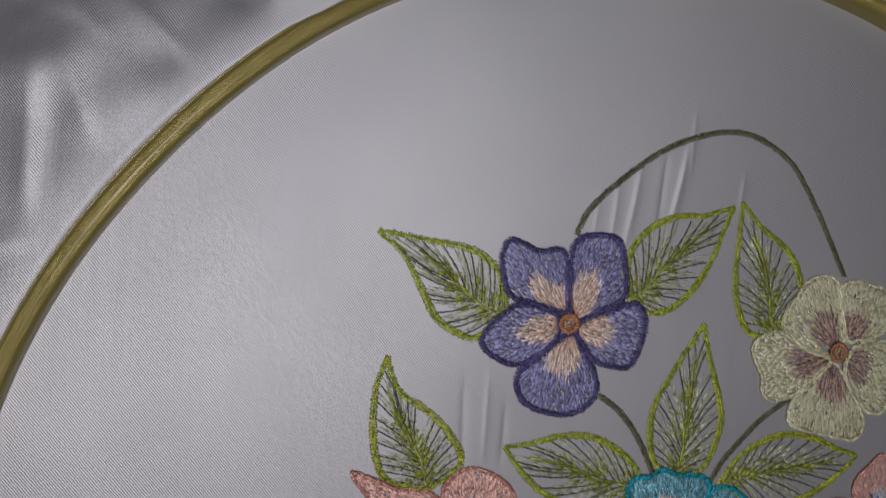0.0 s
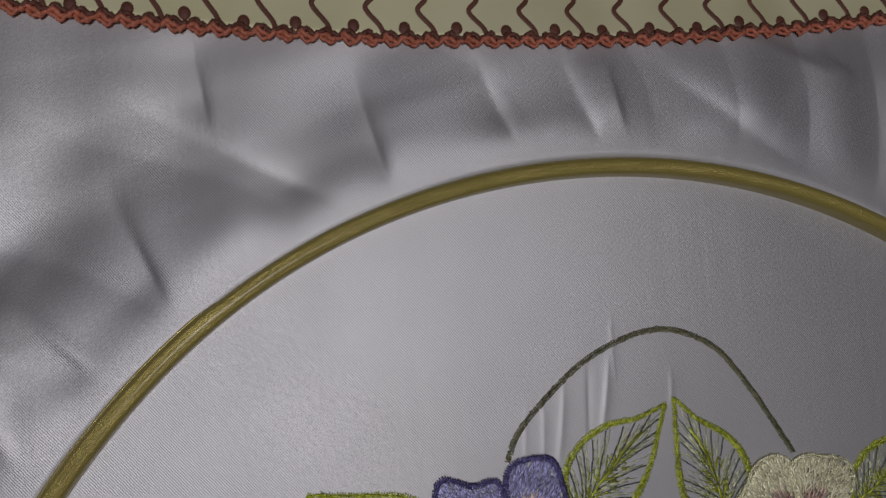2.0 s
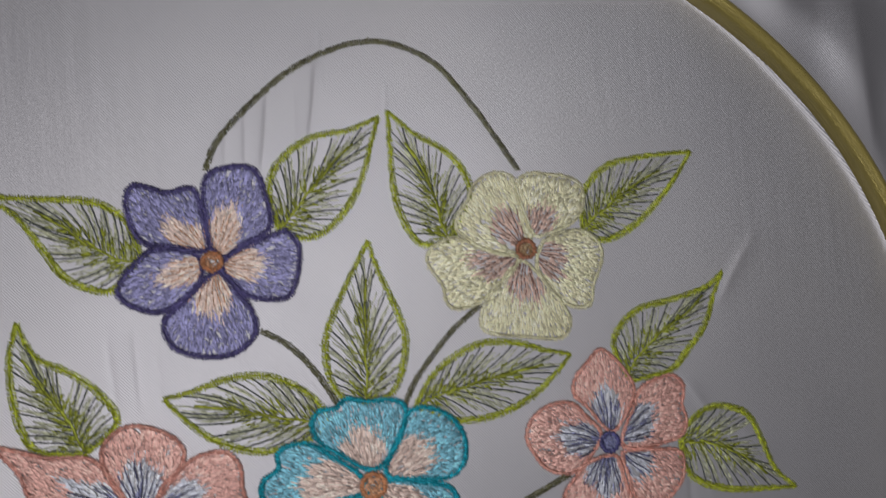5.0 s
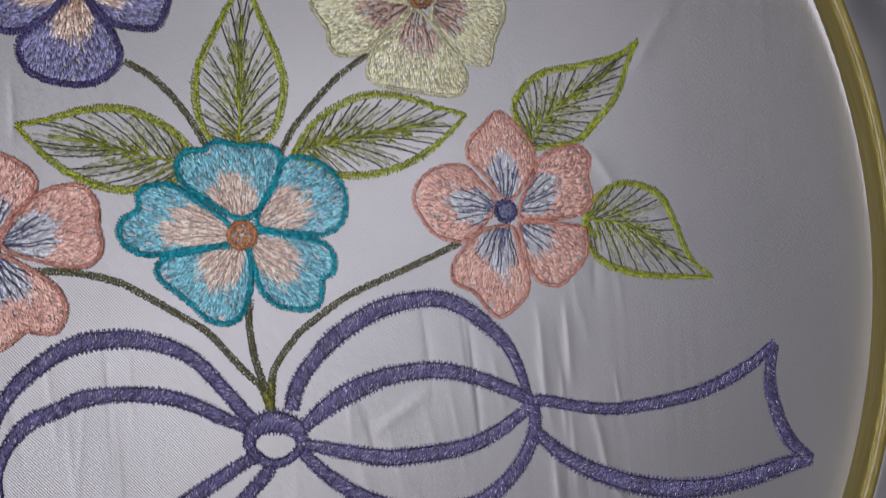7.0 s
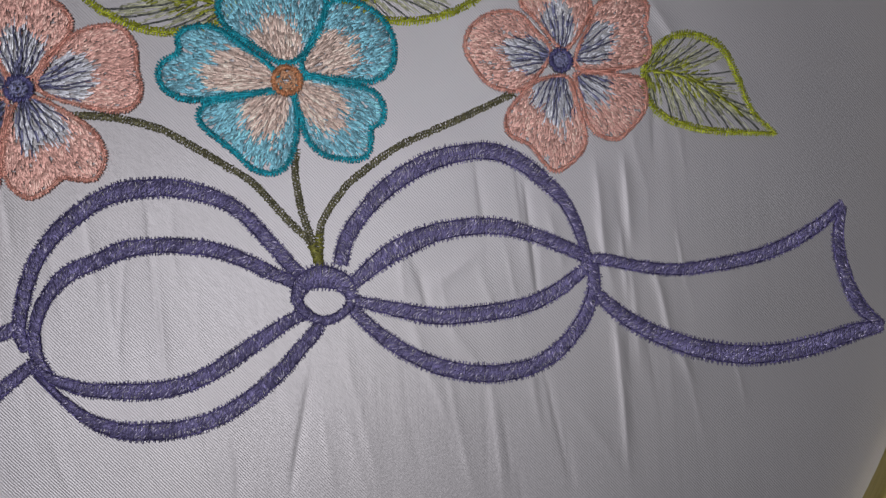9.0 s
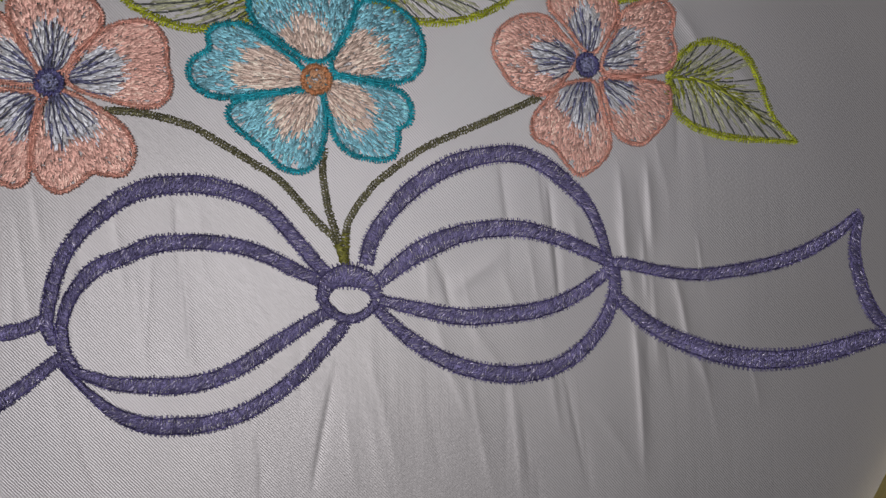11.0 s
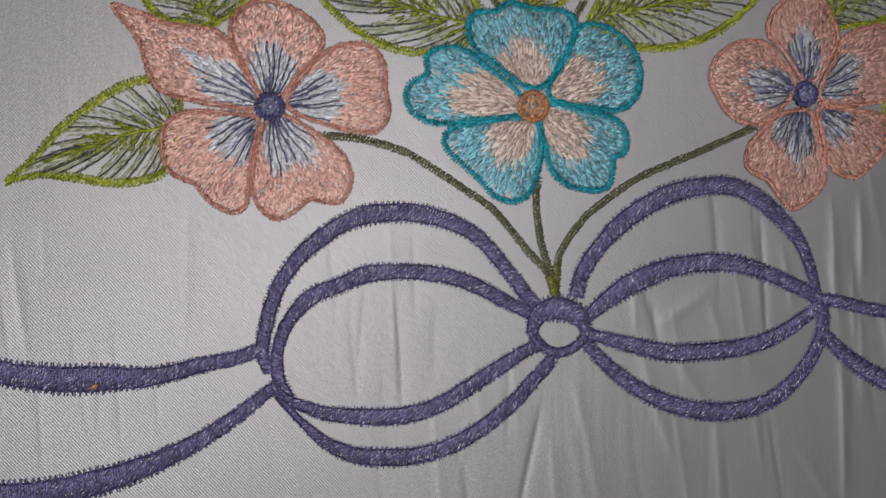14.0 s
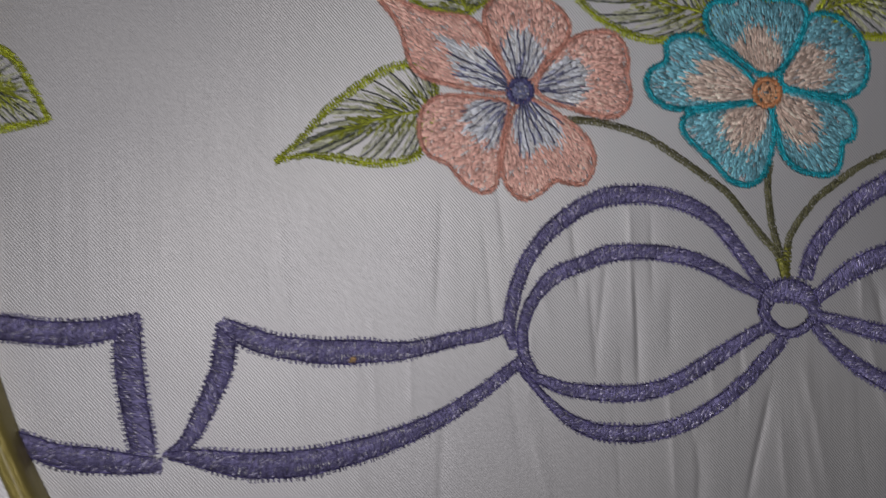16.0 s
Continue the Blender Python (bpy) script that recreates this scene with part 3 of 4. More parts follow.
flower("salmon pink embroidered flower with navy heart and a pointed petal", (-62.0, 42.1), [
    [(-63.8, 44.8), (-66.4, 49.9), (-69.0, 54.9), (-69.8, 59.2), (-67.3, 62.9), (-63.1, 64.8), (-57.1, 63.4), (-52.4, 60.3), (-50.3, 56.6), (-52.3, 52.4), (-56.0, 49.3), (-59.2, 44.4)],
    [(-58.4, 43.6), (-53.7, 50.2), (-50.0, 53.8), (-45.1, 55.6), (-40.2, 55.2), (-37.3, 51.4), (-37.1, 45.7), (-36.4, 40.5), (-39.0, 36.9), (-43.3, 36.5), (-49.4, 38.0), (-56.7, 40.8)],
    [(-59.1, 40.2), (-53.2, 36.9), (-48.4, 33.3), (-46.0, 30.0), (-45.2, 25.6), (-47.5, 21.5), (-51.3, 21.4), (-54.2, 22.1), (-57.4, 19.7), (-61.1, 18.0), (-64.6, 20.0), (-66.5, 25.1), (-65.2, 32.5), (-63.2, 38.6)],
    [(-64.6, 39.3), (-66.2, 32.5), (-67.1, 26.3), (-67.8, 21.3), (-70.6, 19.6), (-74.7, 21.6), (-77.0, 24.2), (-78.7, 26.1), (-83.3, 28.7), (-84.8, 33.7), (-83.5, 38.8), (-78.8, 41.2), (-67.6, 40.4)],
    [(-65.1, 41.8), (-73.4, 42.7), (-82.7, 44.9), (-86.1, 47.7), (-87.6, 52.6), (-89.2, 57.5), (-93.5, 63.3), (-87.9, 61.8), (-82.2, 59.6), (-74.0, 58.6), (-70.1, 55.9), (-67.4, 49.9), (-64.6, 44.9)]],
    CORAL, SALMON, ICE, SLATE, PERIWINKLE, .64, 1.2, 1.0, .35, True, seed=5, hub=3.0, ring=NAVY, shading=PERIWINKLE)


# ---- leaves ----
def leaf(label, base, tip, one, other, seed, width=1.95):
    """Open-work leaf: a lime satin-stitched edge, dark vein lines that gather at the base, a dense rib."""
    ob = thing("embroidered_leaf", label, "leaf", "embroidered leaves")
    a, b = smooth([base] + one + [tip], 12), smooth([base] + other + [tip], 12)
    edge, rib, vein, shade = Stitches(seed), Stitches(seed + 50), Stitches(seed + 100), Stitches(seed + 150)
    for side in (a, b):
        n = len(side)
        edge.band([(x, y, width * (.75 + .35 * math.sin(math.pi * min(1, i / n * 1.1)))) for i, (x, y) in enumerate(side)], .33, .5, .12, .34, .28, .15, mottled=False)
        edge.run(side, 1.6, .38, .4, .42, .3)
    r = rib.r

    def at(line, t):
        return line[min(len(line) - 1, int(t * (len(line) - 1)))]

    def mid(t):
        p, q = at(a, t), at(b, t)
        return ((p[0] + q[0]) / 2, (p[1] + q[1]) / 2)

    def bow(p, q, bend):
        x, y = (p[0] + q[0]) / 2 + (q[1] - p[1]) * bend, (p[1] + q[1]) / 2 - (q[0] - p[0]) * bend
        return [((1 - t) ** 2 * p[0] + 2 * t * (1 - t) * x + t * t * q[0], (1 - t) ** 2 * p[1] + 2 * t * (1 - t) * y + t * t * q[1]) for t in [i / 12 for i in range(13)]]

    for sign, side in ((1, a), (-1, b)):
        for k in range(11):
            t = .12 + .8 * k / 10 + r.gauss(0, .012)
            o, m = at(side, t), mid(max(.03, t * .66 - .08))
            line = bow(m, o, .08 * sign)
            vein.run(line, 1.6, .38, .3, .16, .07, .25)
            t2 = t + .03
            o2, m2 = at(side, min(.98, t2)), mid(max(.03, t2 * .66 - .06))
            for _ in range(5):
                g = (r.gauss(0, .6), r.gauss(0, .6))
                shade.run([(x + g[0], y + g[1]) for x, y in bow(m2, o2, .08 * sign)][1:r.randint(9, 13)], 1.7, .3, .22, .05, .18, .2)
        for k in range(80):
            t, f = r.uniform(.03, .62), r.random() ** 1.9
            m, o = mid(t), at(side, min(1, t + .2))
            x, y = m[0] + (o[0] - m[0]) * f * .36, m[1] + (o[1] - m[1]) * f * .36
            w = math.atan2(o[1] - m[1], o[0] - m[0]) + r.gauss(0, .2)
            rib.add(x, y, x + math.cos(w) * r.uniform(1.2, 2.6), y + math.sin(w) * r.uniform(1.2, 2.6), .34, .3, .18)
    rib.run([mid(t / 20) for t in range(1, 17)], 1.8, .6, .35, .3, .2)
    edge.part("leaf_edge", LIME, ob)
    rib.part("leaf_rib", OLIVE, ob)
    vein.part("vein", INK, ob, "dark grey-green vein stitches")
    shade.part("shading", SAGE, ob, "sage green shading stitches")
    return ob


NEAR_VIOLET = "lime-edged open-work embroidered leaf beside the violet flower"
NEAR_CREAM = "lime-edged open-work embroidered leaf beside the cream flower"
NEAR_BLUE = "lime-edged open-work embroidered leaf above the turquoise flower"
NEAR_PINK = "lime-edged open-work embroidered leaf beside a salmon flower"
NEXT = "lime-edged embroidered leaf of the neighbouring bouquet"
leaf(NEAR_VIOLET, (-56.3, 105.5), (-91.3, 124.1), [(-58.2, 113.2), (-61.7, 118.2), (-67.9, 121.3), (-78.3, 122.7)], [(-63.9, 98.7), (-70.6, 100.2), (-75.3, 103.6), (-79.5, 110.5), (-84.6, 118.7)], 11)
leaf(NEAR_VIOLET, (-22.5, 109.9), (6.0, 138.0), [(-23.7, 115.5), (-23.6, 123.0), (-19.3, 129.4), (-11.4, 133.8), (-2.1, 135.0)], [(-17.2, 107.7), (-11.4, 108.5), (-5.2, 113.5), (0.0, 121.6), (3.4, 131.1)], 12)
leaf(NEAR_CREAM, (22.4, 102.8), (8.5, 139.4), [(14.1, 103.5), (9.8, 111.2), (8.4, 119.0), (8.4, 129.9)], [(26.1, 108.9), (29.0, 115.4), (27.8, 121.8), (23.2, 127.8), (14.5, 133.5)], 13)
leaf(NEAR_CREAM, (59.8, 102.7), (94.2, 122.8), [(60.3, 111.0), (63.8, 117.1), (70.5, 121.2), (81.4, 122.5)], [(65.1, 100.0), (71.5, 101.3), (79.3, 106.2), (87.6, 114.3)], 14)
leaf(NEAR_BLUE, (-4.3, 63.0), (0.2, 105.4), [(-10.4, 65.8), (-12.9, 71.5), (-13.2, 79.8), (-10.0, 88.2), (-4.2, 98.1)], [(2.6, 64.6), (6.3, 70.9), (7.8, 79.4), (5.7, 87.9), (2.0, 98.0)], 15)
leaf(NEAR_PINK, (-73.5, 59.0), (-86.6, 92.8), [(-84.3, 61.5), (-87.6, 67.3), (-88.9, 74.5), (-89.0, 84.4)], [(-65.6, 66.0), (-68.4, 72.6), (-74.8, 79.0), (-83.3, 84.5)], 16)
leaf(NEAR_BLUE, (-14.6, 59.4), (-54.2, 70.4), [(-15.7, 63.7), (-20.6, 68.8), (-29.2, 73.2), (-38.9, 73.5), (-47.5, 71.3)], [(-18.6, 55.9), (-27.4, 54.0), (-36.0, 55.1), (-44.3, 59.6), (-50.1, 65.1)], 17)
leaf(NEAR_BLUE, (8.7, 60.4), (52.9, 69.4), [(13.5, 67.5), (19.7, 72.1), (27.8, 75.1), (37.4, 74.4), (45.5, 71.5)], [(15.2, 57.7), (20.5, 55.3), (31.3, 55.6), (41.0, 59.4), (48.1, 64.7)], 18)
leaf(NEAR_PINK, (69.2, 60.0), (100.5, 87.7), [(65.7, 69.6), (67.5, 74.7), (73.9, 79.7), (83.1, 81.2), (94.3, 83.7)], [(75.0, 60.5), (81.9, 61.6), (86.9, 66.0), (93.5, 73.2), (97.3, 82.2)], 19)
leaf(NEAR_PINK, (82.7, 40.9), (117.0, 23.7), [(84.6, 45.3), (92.0, 49.6), (98.3, 49.3), (104.3, 45.8), (107.8, 38.1), (111.2, 29.5)], [(83.2, 34.9), (87.4, 29.5), (96.6, 25.9), (107.7, 24.5)], 20)
leaf(NEAR_PINK, (-80.4, 39.8), (-116.2, 27.2), [(-82.6, 47.1), (-89.6, 47.7), (-97.2, 43.8), (-104.7, 38.2), (-110.9, 31.5)], [(-84.4, 29.0), (-88.9, 27.0), (-95.1, 26.5), (-102.4, 27.7), (-109.7, 28.4)], 21)
leaf(NEXT, (-197.9, 43.7), (-162.6, 36.2), [(-190.1, 51.4), (-179.3, 53.1), (-172.1, 51.0), (-168.9, 48.4), (-165.6, 42.5)], [(-191.1, 36.8), (-179.2, 33.8), (-172.5, 34.4), (-166.9, 35.4)], 22)
leaf(NEXT, (-212.2, 130.0), (-176.6, 133.4), [(-204.3, 137.0), (-194.5, 139.0), (-184.7, 136.6)], [(-204.3, 124.1), (-194.5, 123.7), (-184.6, 127.7)], 23)


# ---- stems ----
def stem(label, pts, width, seed, tuft=False):
    ob = thing("embroidered_stalk", label, "stalk", "embroidered stalks")
    st = Stitches(seed)
    line = smooth(pts, 10)
    st.band([(x, y, width) for x, y in line], .33, .7, .1, .36, .3, .12, mottled=False)
    st.run(line, 1.4, .32, .3, .42, .25)
    st.part("stalk_stitching", STEM, ob)
    if tuft:
        lime = Stitches(seed + 5)
        lime.band([(x, y, width * 1.1) for x, y in line[-18:]], .5, .8, .15, .4, .4, .45, mottled=False)
        lime.part("lime_overstitch", MOSS, ob, "lime green over-stitching at the foot")


stem("dark olive embroidered stalk arching between violet and cream flowers", [(-39.3, 127.1), (-35.9, 134.1), (-27.9, 142.3), (-17.2, 150.8), (-6.0, 156.1), (4.1, 158.3), (13.0, 156.9), (22.5, 151.6), (30.8, 141.2), (37.5, 130.5), (42.9, 121.2)], 1.7, 31)
stem("dark olive embroidered stalk under the violet flower", [(-29.0, 84.7), (-23.1, 80.8), (-18.0, 75.1), (-14.3, 69.4), (-11.2, 63.0)], 1.7, 32)
stem("dark olive embroidered stalk under the cream flower", [(28.7, 85.4), (20.8, 79.7), (13.4, 72.1), (8.9, 66.5), (5.8, 60.9)], 1.7, 33)
stem("dark olive embroidered stalk from a salmon flower to the bow", [(-51.3, 35.9), (-43.4, 35.1), (-33.5, 32.2), (-26.1, 27.6), (-18.5, 22.4), (-13.5, 18.7), (-8.6, 12.6), (-4.9, 8.0), (-1.8, 4.5), (-0.2, 0.2), (0.3, -1.6)], 1.85, 34, True)
stem("dark olive embroidered stalk from the turquoise flower to the bow", [(-3.1, 25.6), (-3.8, 21.2), (-3.4, 14.7), (-2.5, 9.5), (-1.1, 4.9), (-0.2, 0.2), (0.3, -1.6)], 1.85, 35, True)
stem("dark olive embroidered stalk from the smaller salmon flower to the bow", [(49.1, 36.7), (41.6, 33.6), (32.5, 30.0), (24.9, 27.2), (19.4, 24.8), (15.3, 22.3), (11.9, 19.9), (8.5, 17.5), (5.8, 14.6), (3.1, 11.2), (1.1, 7.4), (0.4, 1.3), (0.3, -1.6)], 1.85, 36, True)


# ---- ribbon bow ----
def ribbon(parent, name, pts, seed, z=.15):
    st, hem, pale = Stitches(seed), Stitches(seed + 40), Stitches(seed + 80)
    line = smooth(pts, 8)
    # a solid body, a comb of longer stitches that stands out past both edges, small slanting stitches over it
    st.band([(x, y, w * .86) for x, y, w in line], .3, .2, .08, .38, .36, z, mottled=False)
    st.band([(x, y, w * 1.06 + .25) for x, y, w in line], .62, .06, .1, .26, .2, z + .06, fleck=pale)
    for side in (-1, 1):
        run = []
        for p, q in zip(line, line[1:]):
            d = math.hypot(q[0] - p[0], q[1] - p[1]) or 1
            o = side * p[2] * .38
            run.append((p[0] - (q[1] - p[1]) / d * o, p[1] + (q[0] - p[0]) / d * o))
        hem.run(run, 1.6, .34, .35, z + .32, .1, .15)
    body = st.part(name, VIOLET, parent)
    hem.part("hem_stitching", VIOLET_DARK, body, "darker violet running stitches")
    # scattered pale stitches paint the ribbon's sparkle by colour
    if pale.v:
        pale.part("painted_glint_stitching", PAINTED_GLINT, body, "paler lilac stitches with the violet ribbon's glints painted as colour")


bow = thing("embroidered_bow", "violet satin-stitched ribbon bow outline tying the bouquet", "bow")
ribbon(bow, "bow_loop", [(-1.5, -5.5, 3), (-5.0, -2.6, 3.4), (-7.7, 0.9, 3.6), (-12.6, 7.3, 3.6), (-17.5, 12.9, 3.8), (-23.1, 16.1, 4.1), (-29.9, 18.3, 4.7), (-36.1, 18.8, 4.7), (-42.2, 18.4, 4.9), (-48.3, 16.1, 4.3), (-54.5, 11.9, 4.1), (-58.5, 7.9, 3.7), (-62.1, 2.5, 3.5), (-64.1, -3.6, 3.5), (-65.5, -9.7, 3.1), (-65.2, -12.8, 2.8), (-64, -15.5, 2.6)], 41)
ribbon(bow, "bow_loop", [(-2.5, -6.4, 2.8), (-5.7, -4.9, 2.9), (-11.7, -1.8, 3.6), (-17.9, 1.8, 3.7), (-24.2, 4.2, 4.0), (-30.4, 5.3, 4.0), (-36.6, 5.7, 3.9), (-42.7, 5.3, 4.4), (-48.8, 3.0, 4.0), (-54.9, 0.7, 4.1), (-59.4, -3.9, 3.3), (-62.2, -9.9, 2.8), (-62.4, -16.1, 3.0), (-61.0, -19.7, 2.8), (-60, -21.6, 2.6)], 42)
ribbon(bow, "bow_loop", [(-63.2, -18.6, 2.2), (-60.3, -21.6, 2.3), (-52.9, -25.0, 3.3), (-47.0, -25.9, 3.9), (-41.0, -26.6, 4.3), (-34.9, -26.5, 4.3), (-28.7, -25.2, 4.2), (-22.3, -22.2, 4.1), (-15.8, -18.3, 4.0), (-9.1, -14.5, 3.6), (-4.9, -12.4, 3.3), (-3.2, -11.6, 3)], 43)
ribbon(bow, "bow_loop", [(-63.4, -19.2, 2), (-59.7, -24.4, 1.6), (-53.3, -31.0, 2.8), (-47.5, -34.4, 3.9), (-41.6, -35.6, 4.5), (-35.6, -36.0, 4.4), (-29.4, -35.3, 4.2), (-23.1, -33.4, 4.1), (-16.5, -29.8, 4.0), (-9.8, -24.7, 3.8), (-5.7, -20.5, 3.6), (-1.6, -16.3, 3.4), (-0.4, -14.4, 3)], 44)
ribbon(bow, "bow_loop", [(5.0, -1.4, 4.0), (7.2, 5.1, 4.1), (12.3, 11.4, 4.4), (16.7, 15.4, 5.0), (21.9, 18.7, 5.1), (28.8, 21.7, 5.2), (35.7, 23.0, 4.7), (42.7, 23.1, 4.7), (49.6, 20.1, 4.5), (56.3, 14.2, 4.1), (60.4, 9.1, 3.4), (63.2, 2.1, 2.9), (64.4, -3.4, 2.6), (64.6, -6.5, 2.8)], 45)
ribbon(bow, "bow_loop", [(7.8, -6.0, 3.4), (14.6, -1.0, 5.1), (21.4, 2.3, 5.7), (28.3, 4.5, 5.1), (35.2, 5.2, 4.7), (42.1, 5.0, 4.8), (49.1, 3.2, 4.1), (56.1, 0.3, 3.9), (62.5, -3.0, 3.5), (64.6, -4.6, 3)], 46)
ribbon(bow, "bow_loop", [(7.9, -10.2, 2.9), (17.6, -13.1, 4.0), (27.2, -15.5, 4.6), (37.1, -15.6, 4.6), (47.0, -14.9, 4.4), (55.7, -12.0, 4.0), (63.9, -6.9, 3.3)], 47)
ribbon(bow, "bow_loop", [(7.0, -12.1, 2.9), (13.4, -18.9, 3.7), (21.5, -24.8, 4.2), (31.1, -28.8, 4.6), (40.9, -30.2, 4.8), (49.5, -29.2, 4.4), (56.9, -25.2, 4.2), (62.8, -18.6, 4.0), (66.0, -11.2, 3.7), (65.7, -5.6, 3.5)], 48)
ribbon(bow, "knot", [(-5.7, -9.6, 2.6), (-4.0, -5.0, 4.7), (1.0, -4.0, 6.3), (5.6, -5.9, 4.8), (7.4, -9.7, 2.9)], 49, .5)
ribbon(bow, "knot", [(-5.6, -8.8, 2.6), (-3.5, -12.4, 2.6), (0.6, -14.2, 2.2), (4.9, -12.9, 2.4), (7.1, -10.2, 2.7)], 50, .45)
ribbon(bow, "ribbon_tail", [(64.7, -4.6, 3.0), (70.2, -5.2, 3.2), (77.8, -7.3, 3.2), (88.0, -8.8, 3.3), (98.6, -8.3, 3.7), (109.5, -6.9, 3.9), (119.1, -4.0, 3.9), (127.3, 0.0, 3.5), (134.2, 5.1, 2.2)], 51)
ribbon(bow, "ribbon_tail", [(133.9, 4.2, 2.6), (131.9, -3.7, 3.5), (133.0, -12.6, 3.9), (136.5, -21.6, 4.1), (142.5, -27.7, 3.2)], 52)
ribbon(bow, "ribbon_tail", [(65.6, -12.4, 3.2), (73.8, -20.0, 4.3), (83.7, -25.7, 5.0), (93.8, -29.5, 5.4), (104.3, -31.5, 5.6), (115.1, -31.7, 5.4), (126.3, -30.2, 5.2), (136.0, -28.1, 4.8), (142.9, -27.5, 3.2)], 53)
ribbon(bow, "ribbon_tail", [(-66.2, -10.3, 3.0), (-71.7, -11.9, 3.5), (-78.4, -13.0, 3.7), (-88.8, -15.0, 4.5), (-94.6, -15.0, 5.4), (-100.4, -14.8, 6.4), (-106.1, -14.7, 6.4), (-111.7, -13.9, 6.2), (-117.3, -12.9, 5.6), (-122.9, -10.8, 5.5), (-128.3, -7.5, 2.8)], 54)
ribbon(bow, "ribbon_tail", [(-127.4, -7.7, 4.1), (-127.6, -12.1, 5.3), (-128.6, -17.8, 5.3), (-131.1, -23.5, 4.8), (-133.8, -29.1, 4.5), (-136.3, -33.1, 3.3), (-140.7, -35.4, 1.0)], 55)
ribbon(bow, "ribbon_tail", [(-63.1, -18.4, 2.8), (-72.2, -25.0, 3.5), (-82.5, -30.9, 4.3), (-95.1, -35.6, 5.7), (-100.9, -36.9, 6.3), (-106.7, -38.2, 6.7), (-112.4, -38.9, 7.1), (-118.1, -38.9, 7.0), (-123.7, -38.7, 6.8), (-129.2, -37.6, 5.9), (-134.7, -36.4, 4.3), (-141.3, -35.4, 1.2)], 56)

side_bow = thing("embroidered_bow", "end of a neighbouring violet satin-stitched ribbon bow", "bow")
ribbon(side_bow, "ribbon_tail", [(-203.0, -5.6, 5.8), (-188.3, -6.0, 6.2), (-173.6, -7.0, 6.2), (-164.7, -8.5, 6.0), (-155.5, -8.7, 5.8), (-145.1, -6.7, 3.9)], 61)
ribbon(side_bow, "ribbon_tail", [(-147.7, -6.2, 5.8), (-147.9, -13.6, 6.9), (-147.3, -21.5, 6.9), (-145.2, -35.4, 6.2)], 62)
ribbon(side_bow, "ribbon_tail", [(-203.1, -21.4, 5.8), (-188.3, -24.4, 5.8), (-169.3, -31.8, 5.3), (-163.1, -34.5, 5.8), (-153.9, -36.2, 6.2), (-141.5, -38.0, 3.4)], 63)


# ---- a speck on the cloth ----
def speck():
    st = Stitches(71)
    for k in range(9):
        st.add(-101.3 + .18 * k, -17.2 + (k % 3) * .3, -100.6 + .12 * k, -16.3 + (k % 2) * .5, .4, .4, .7)
    st.part("thread_snip", TAN, None)


speck()
tagged(bpy.data.objects["thread_snip"], "tiny tan brown thread snip lying on the violet ribbon", "thread")


# ---- the cream border cloth with its cord edging ----
def hem_y(x):
    return 238.4 + (x + 20) ** 2 * .00056


border = thing("patterned_border_cloth", "cream border cloth with brown scallops and coral cord edging", "cloth")


def lies(x, y):
    return cloth_height(x, y) + 1.2


def laid(name, verts, faces, material, label=""):
    """A piece of the border: its millimetre heights are counted from where the border cloth lies."""
    v = np.array(verts)
    v[:, 2] += lies(v[:, 0], v[:, 1])
    return child(name, mesh_of(name, (v * MM).tolist(), faces, material), border, label)


def border_panel():
    nx, ny = 150, 26
    verts, faces = [], []
    for i in range(nx + 1):
        x = -230 + 410 * i / nx
        h = hem_y(x)
        for j in range(-1, ny + 1):
            y = h + 60 * max(j, 0) / ny
            verts.append((x, y, -1.2 if j < 0 else 0))
    k = ny + 2
    for i in range(nx):
        for j in range(k - 1):
            a = i * k + j
            faces.append((a, a + k, a + k + 1, a + 1))
    laid("panel", verts, faces, COTTON)


border_panel()


def flat_line(name, pts, width, material, label="", lift=.15):
    line = smooth(pts, 8)
    verts, faces = [], []
    for p, q in zip(line, line[1:] + [None]):
        if q is None:
            q, p0 = (2 * line[-1][0] - line[-2][0], 2 * line[-1][1] - line[-2][1]), line[-1]
            p = p0
        d = math.hypot(q[0] - p[0], q[1] - p[1]) or 1
        nx, ny = -(q[1] - p[1]) / d * width / 2, (q[0] - p[0]) / d * width / 2
        verts += [(p[0] + nx, p[1] + ny, lift), (p[0], p[1], lift + .35), (p[0] - nx, p[1] - ny, lift)]
    for i in range(len(line) - 1):
        a = i * 3
        faces += [(a, a + 1, a + 4, a + 3), (a + 1, a + 2, a + 5, a + 4)]
    return laid(name, verts, faces, material, label)


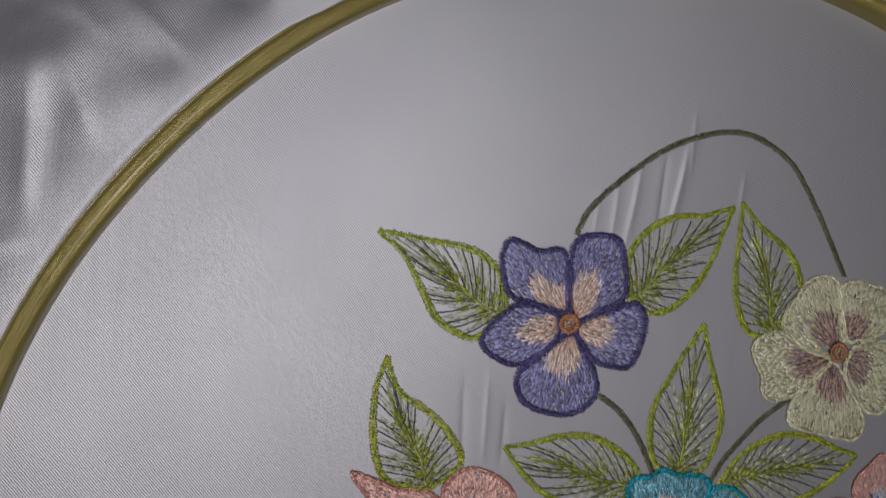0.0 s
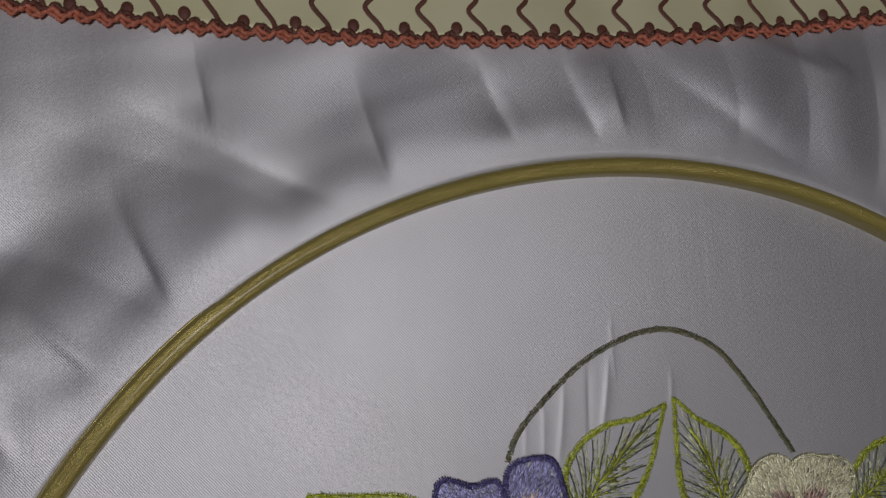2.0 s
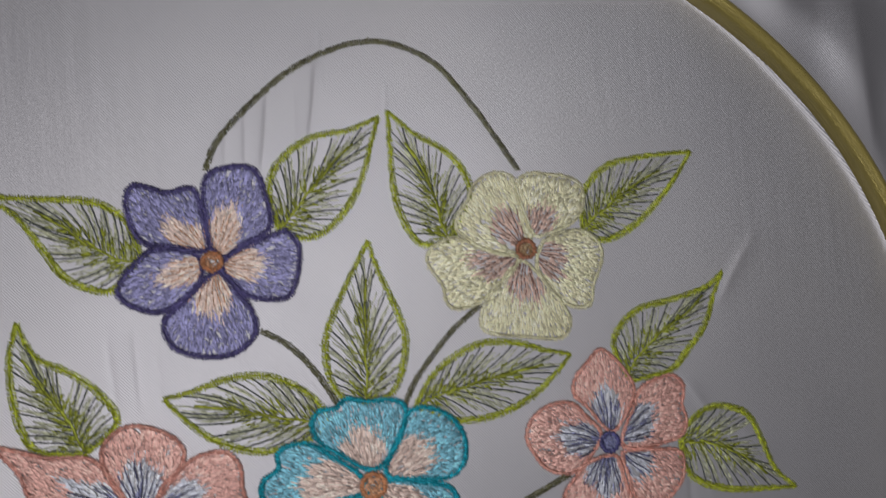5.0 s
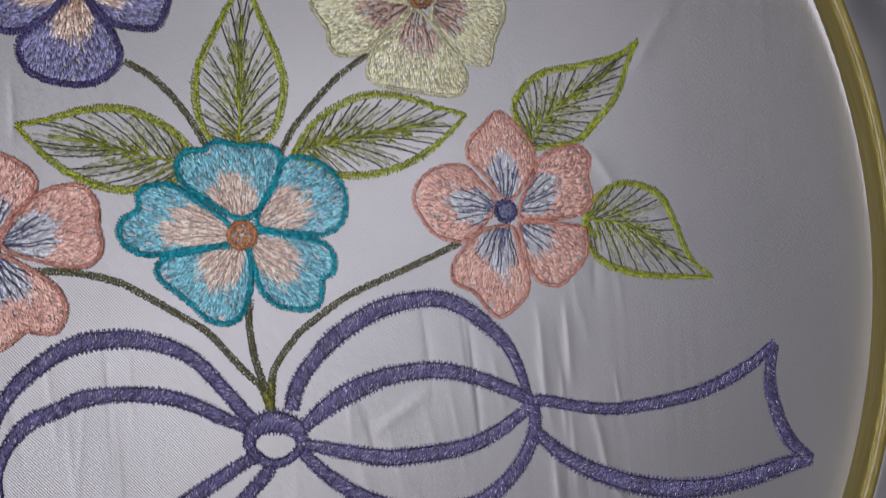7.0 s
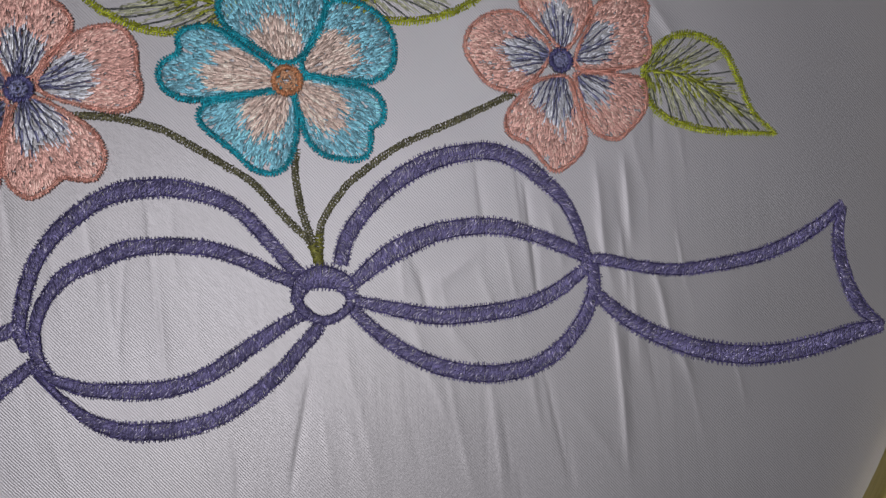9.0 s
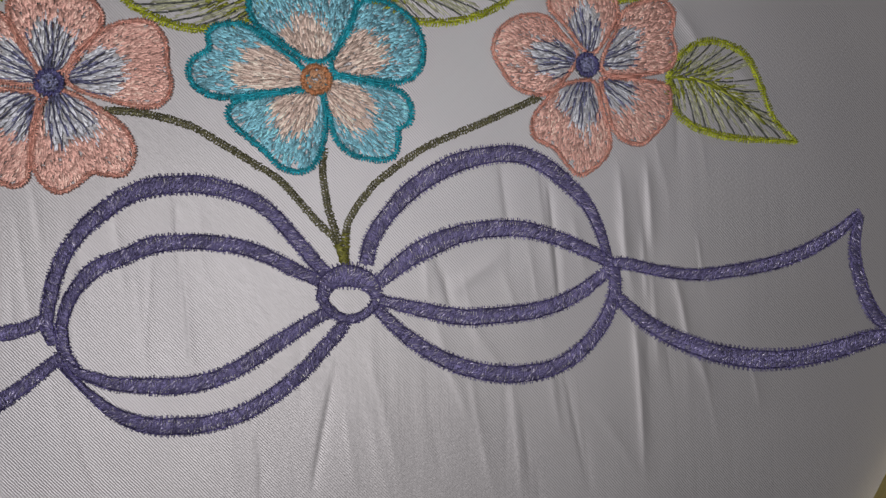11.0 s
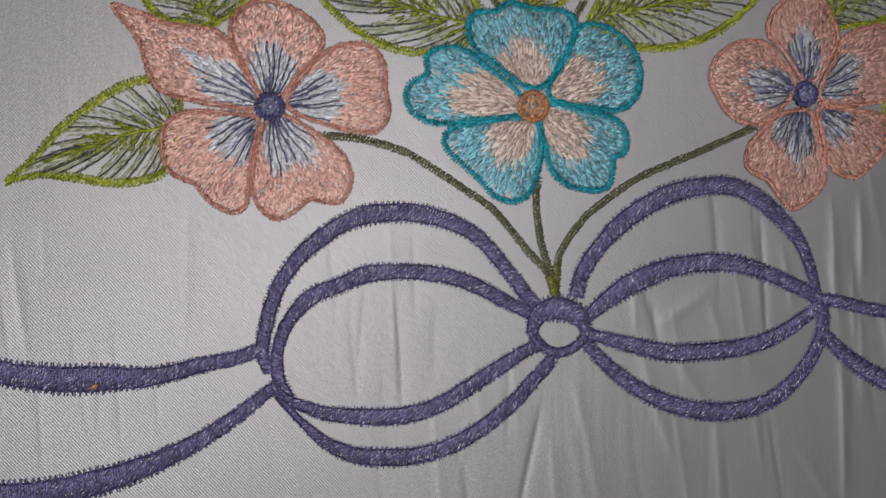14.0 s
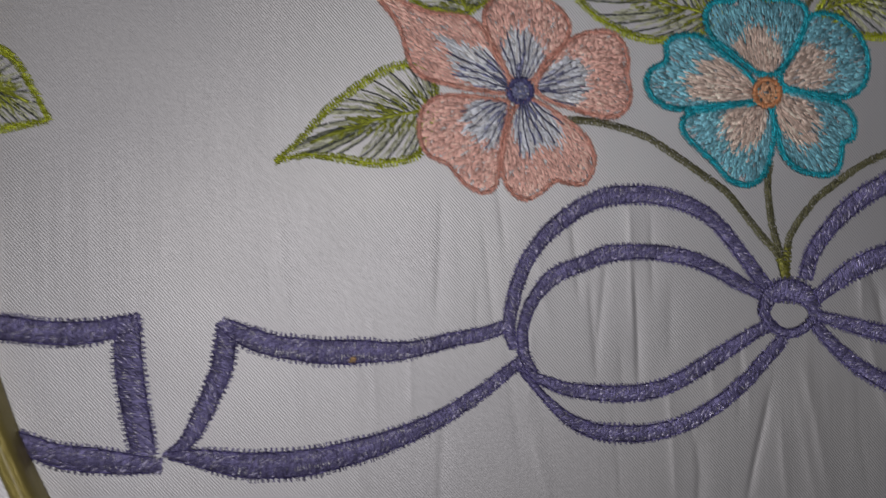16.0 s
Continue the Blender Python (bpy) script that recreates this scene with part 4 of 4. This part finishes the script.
def dot(x, y, r):
    verts, faces = [], []
    for ring, (f, h) in enumerate(((1, .1), (.75, .4), (.3, .5))):
        for k in range(14):
            a = math.tau * k / 14
            px, py = x + r * f * math.cos(a) * .92, y + r * f * math.sin(a) * 1.08
            verts.append((px, py, h))
    for ring in range(2):
        for k in range(14):
            a, b = ring * 14 + k, ring * 14 + (k + 1) % 14
            faces.append((a, b, b + 14, a + 14))
    faces.append(tuple(range(28, 42)))
    laid("dot", verts, faces, BROWN)


dots = random.Random(5)
for i in range(-9, 11):
    x = -41.3 + 13.75 * i
    h = hem_y(x + 3.5)
    c = h + 8 + max(0, -x - 60) * .035 + max(0, x - 10) * .02
    flat_line("scallop_line", [(x + 4.2, h + .3), (x + 3.2, h + 3.4), (x - .4, c), (x + 1.9, c + 3.2), (x + 1.5, c + 7), (x - 2.6, c + 11.2), (x - .4, c + 15), (x - 2, c + 20)], 1.35, BROWN)
    dot(x - 5.8 + dots.uniform(-.5, .5), h + 14 + dots.uniform(-.4, .4), 1.7)
    dot(x - 4.2 + dots.uniform(-.5, .5), hem_y(x - 4.2) + 2.8 + dots.uniform(-.5, .5), 1.7)


def cord(name, off, size, phase, material, label):
    """A wavy twisted cord sewn along the hem."""
    n, verts, faces = 900, [], []
    path = []
    for i in range(n + 1):
        x = -228 + 406 * i / n
        w = math.sin(x * math.tau / 5.4 + phase) + .35 * math.sin(x * 2.9)
        y = hem_y(x) + off + .75 * w
        path.append((x, y, .5 + .3 * math.cos(x * 1.7 + phase)))
    for i, (x, y, z) in enumerate(path):
        q, p = path[min(n, i + 1)], path[max(0, i - 1)]
        d = math.hypot(q[0] - p[0], q[1] - p[1])
        nx, ny = -(q[1] - p[1]) / d, (q[0] - p[0]) / d
        s = size * (1 + .22 * math.sin(i * 2.1))
        for k in range(6):
            a = math.tau * k / 6
            verts.append((x + nx * s * math.cos(a), y + ny * s * math.cos(a), z + s * math.sin(a)))
    for i in range(n):
        for k in range(6):
            a, b = i * 6 + k, i * 6 + (k + 1) % 6
            faces.append((a, b, b + 6, a + 6))
    laid(name, verts, faces, material, label)


cord("cord", .9, .75, 0, BROWN, "dark rust inner cord")
cord("cord", -.2, .7, 1.0, CORD, "coral outer cord")
cord("cord", -1.1, .5, 2.2, CORD, "thin coral outer cord")
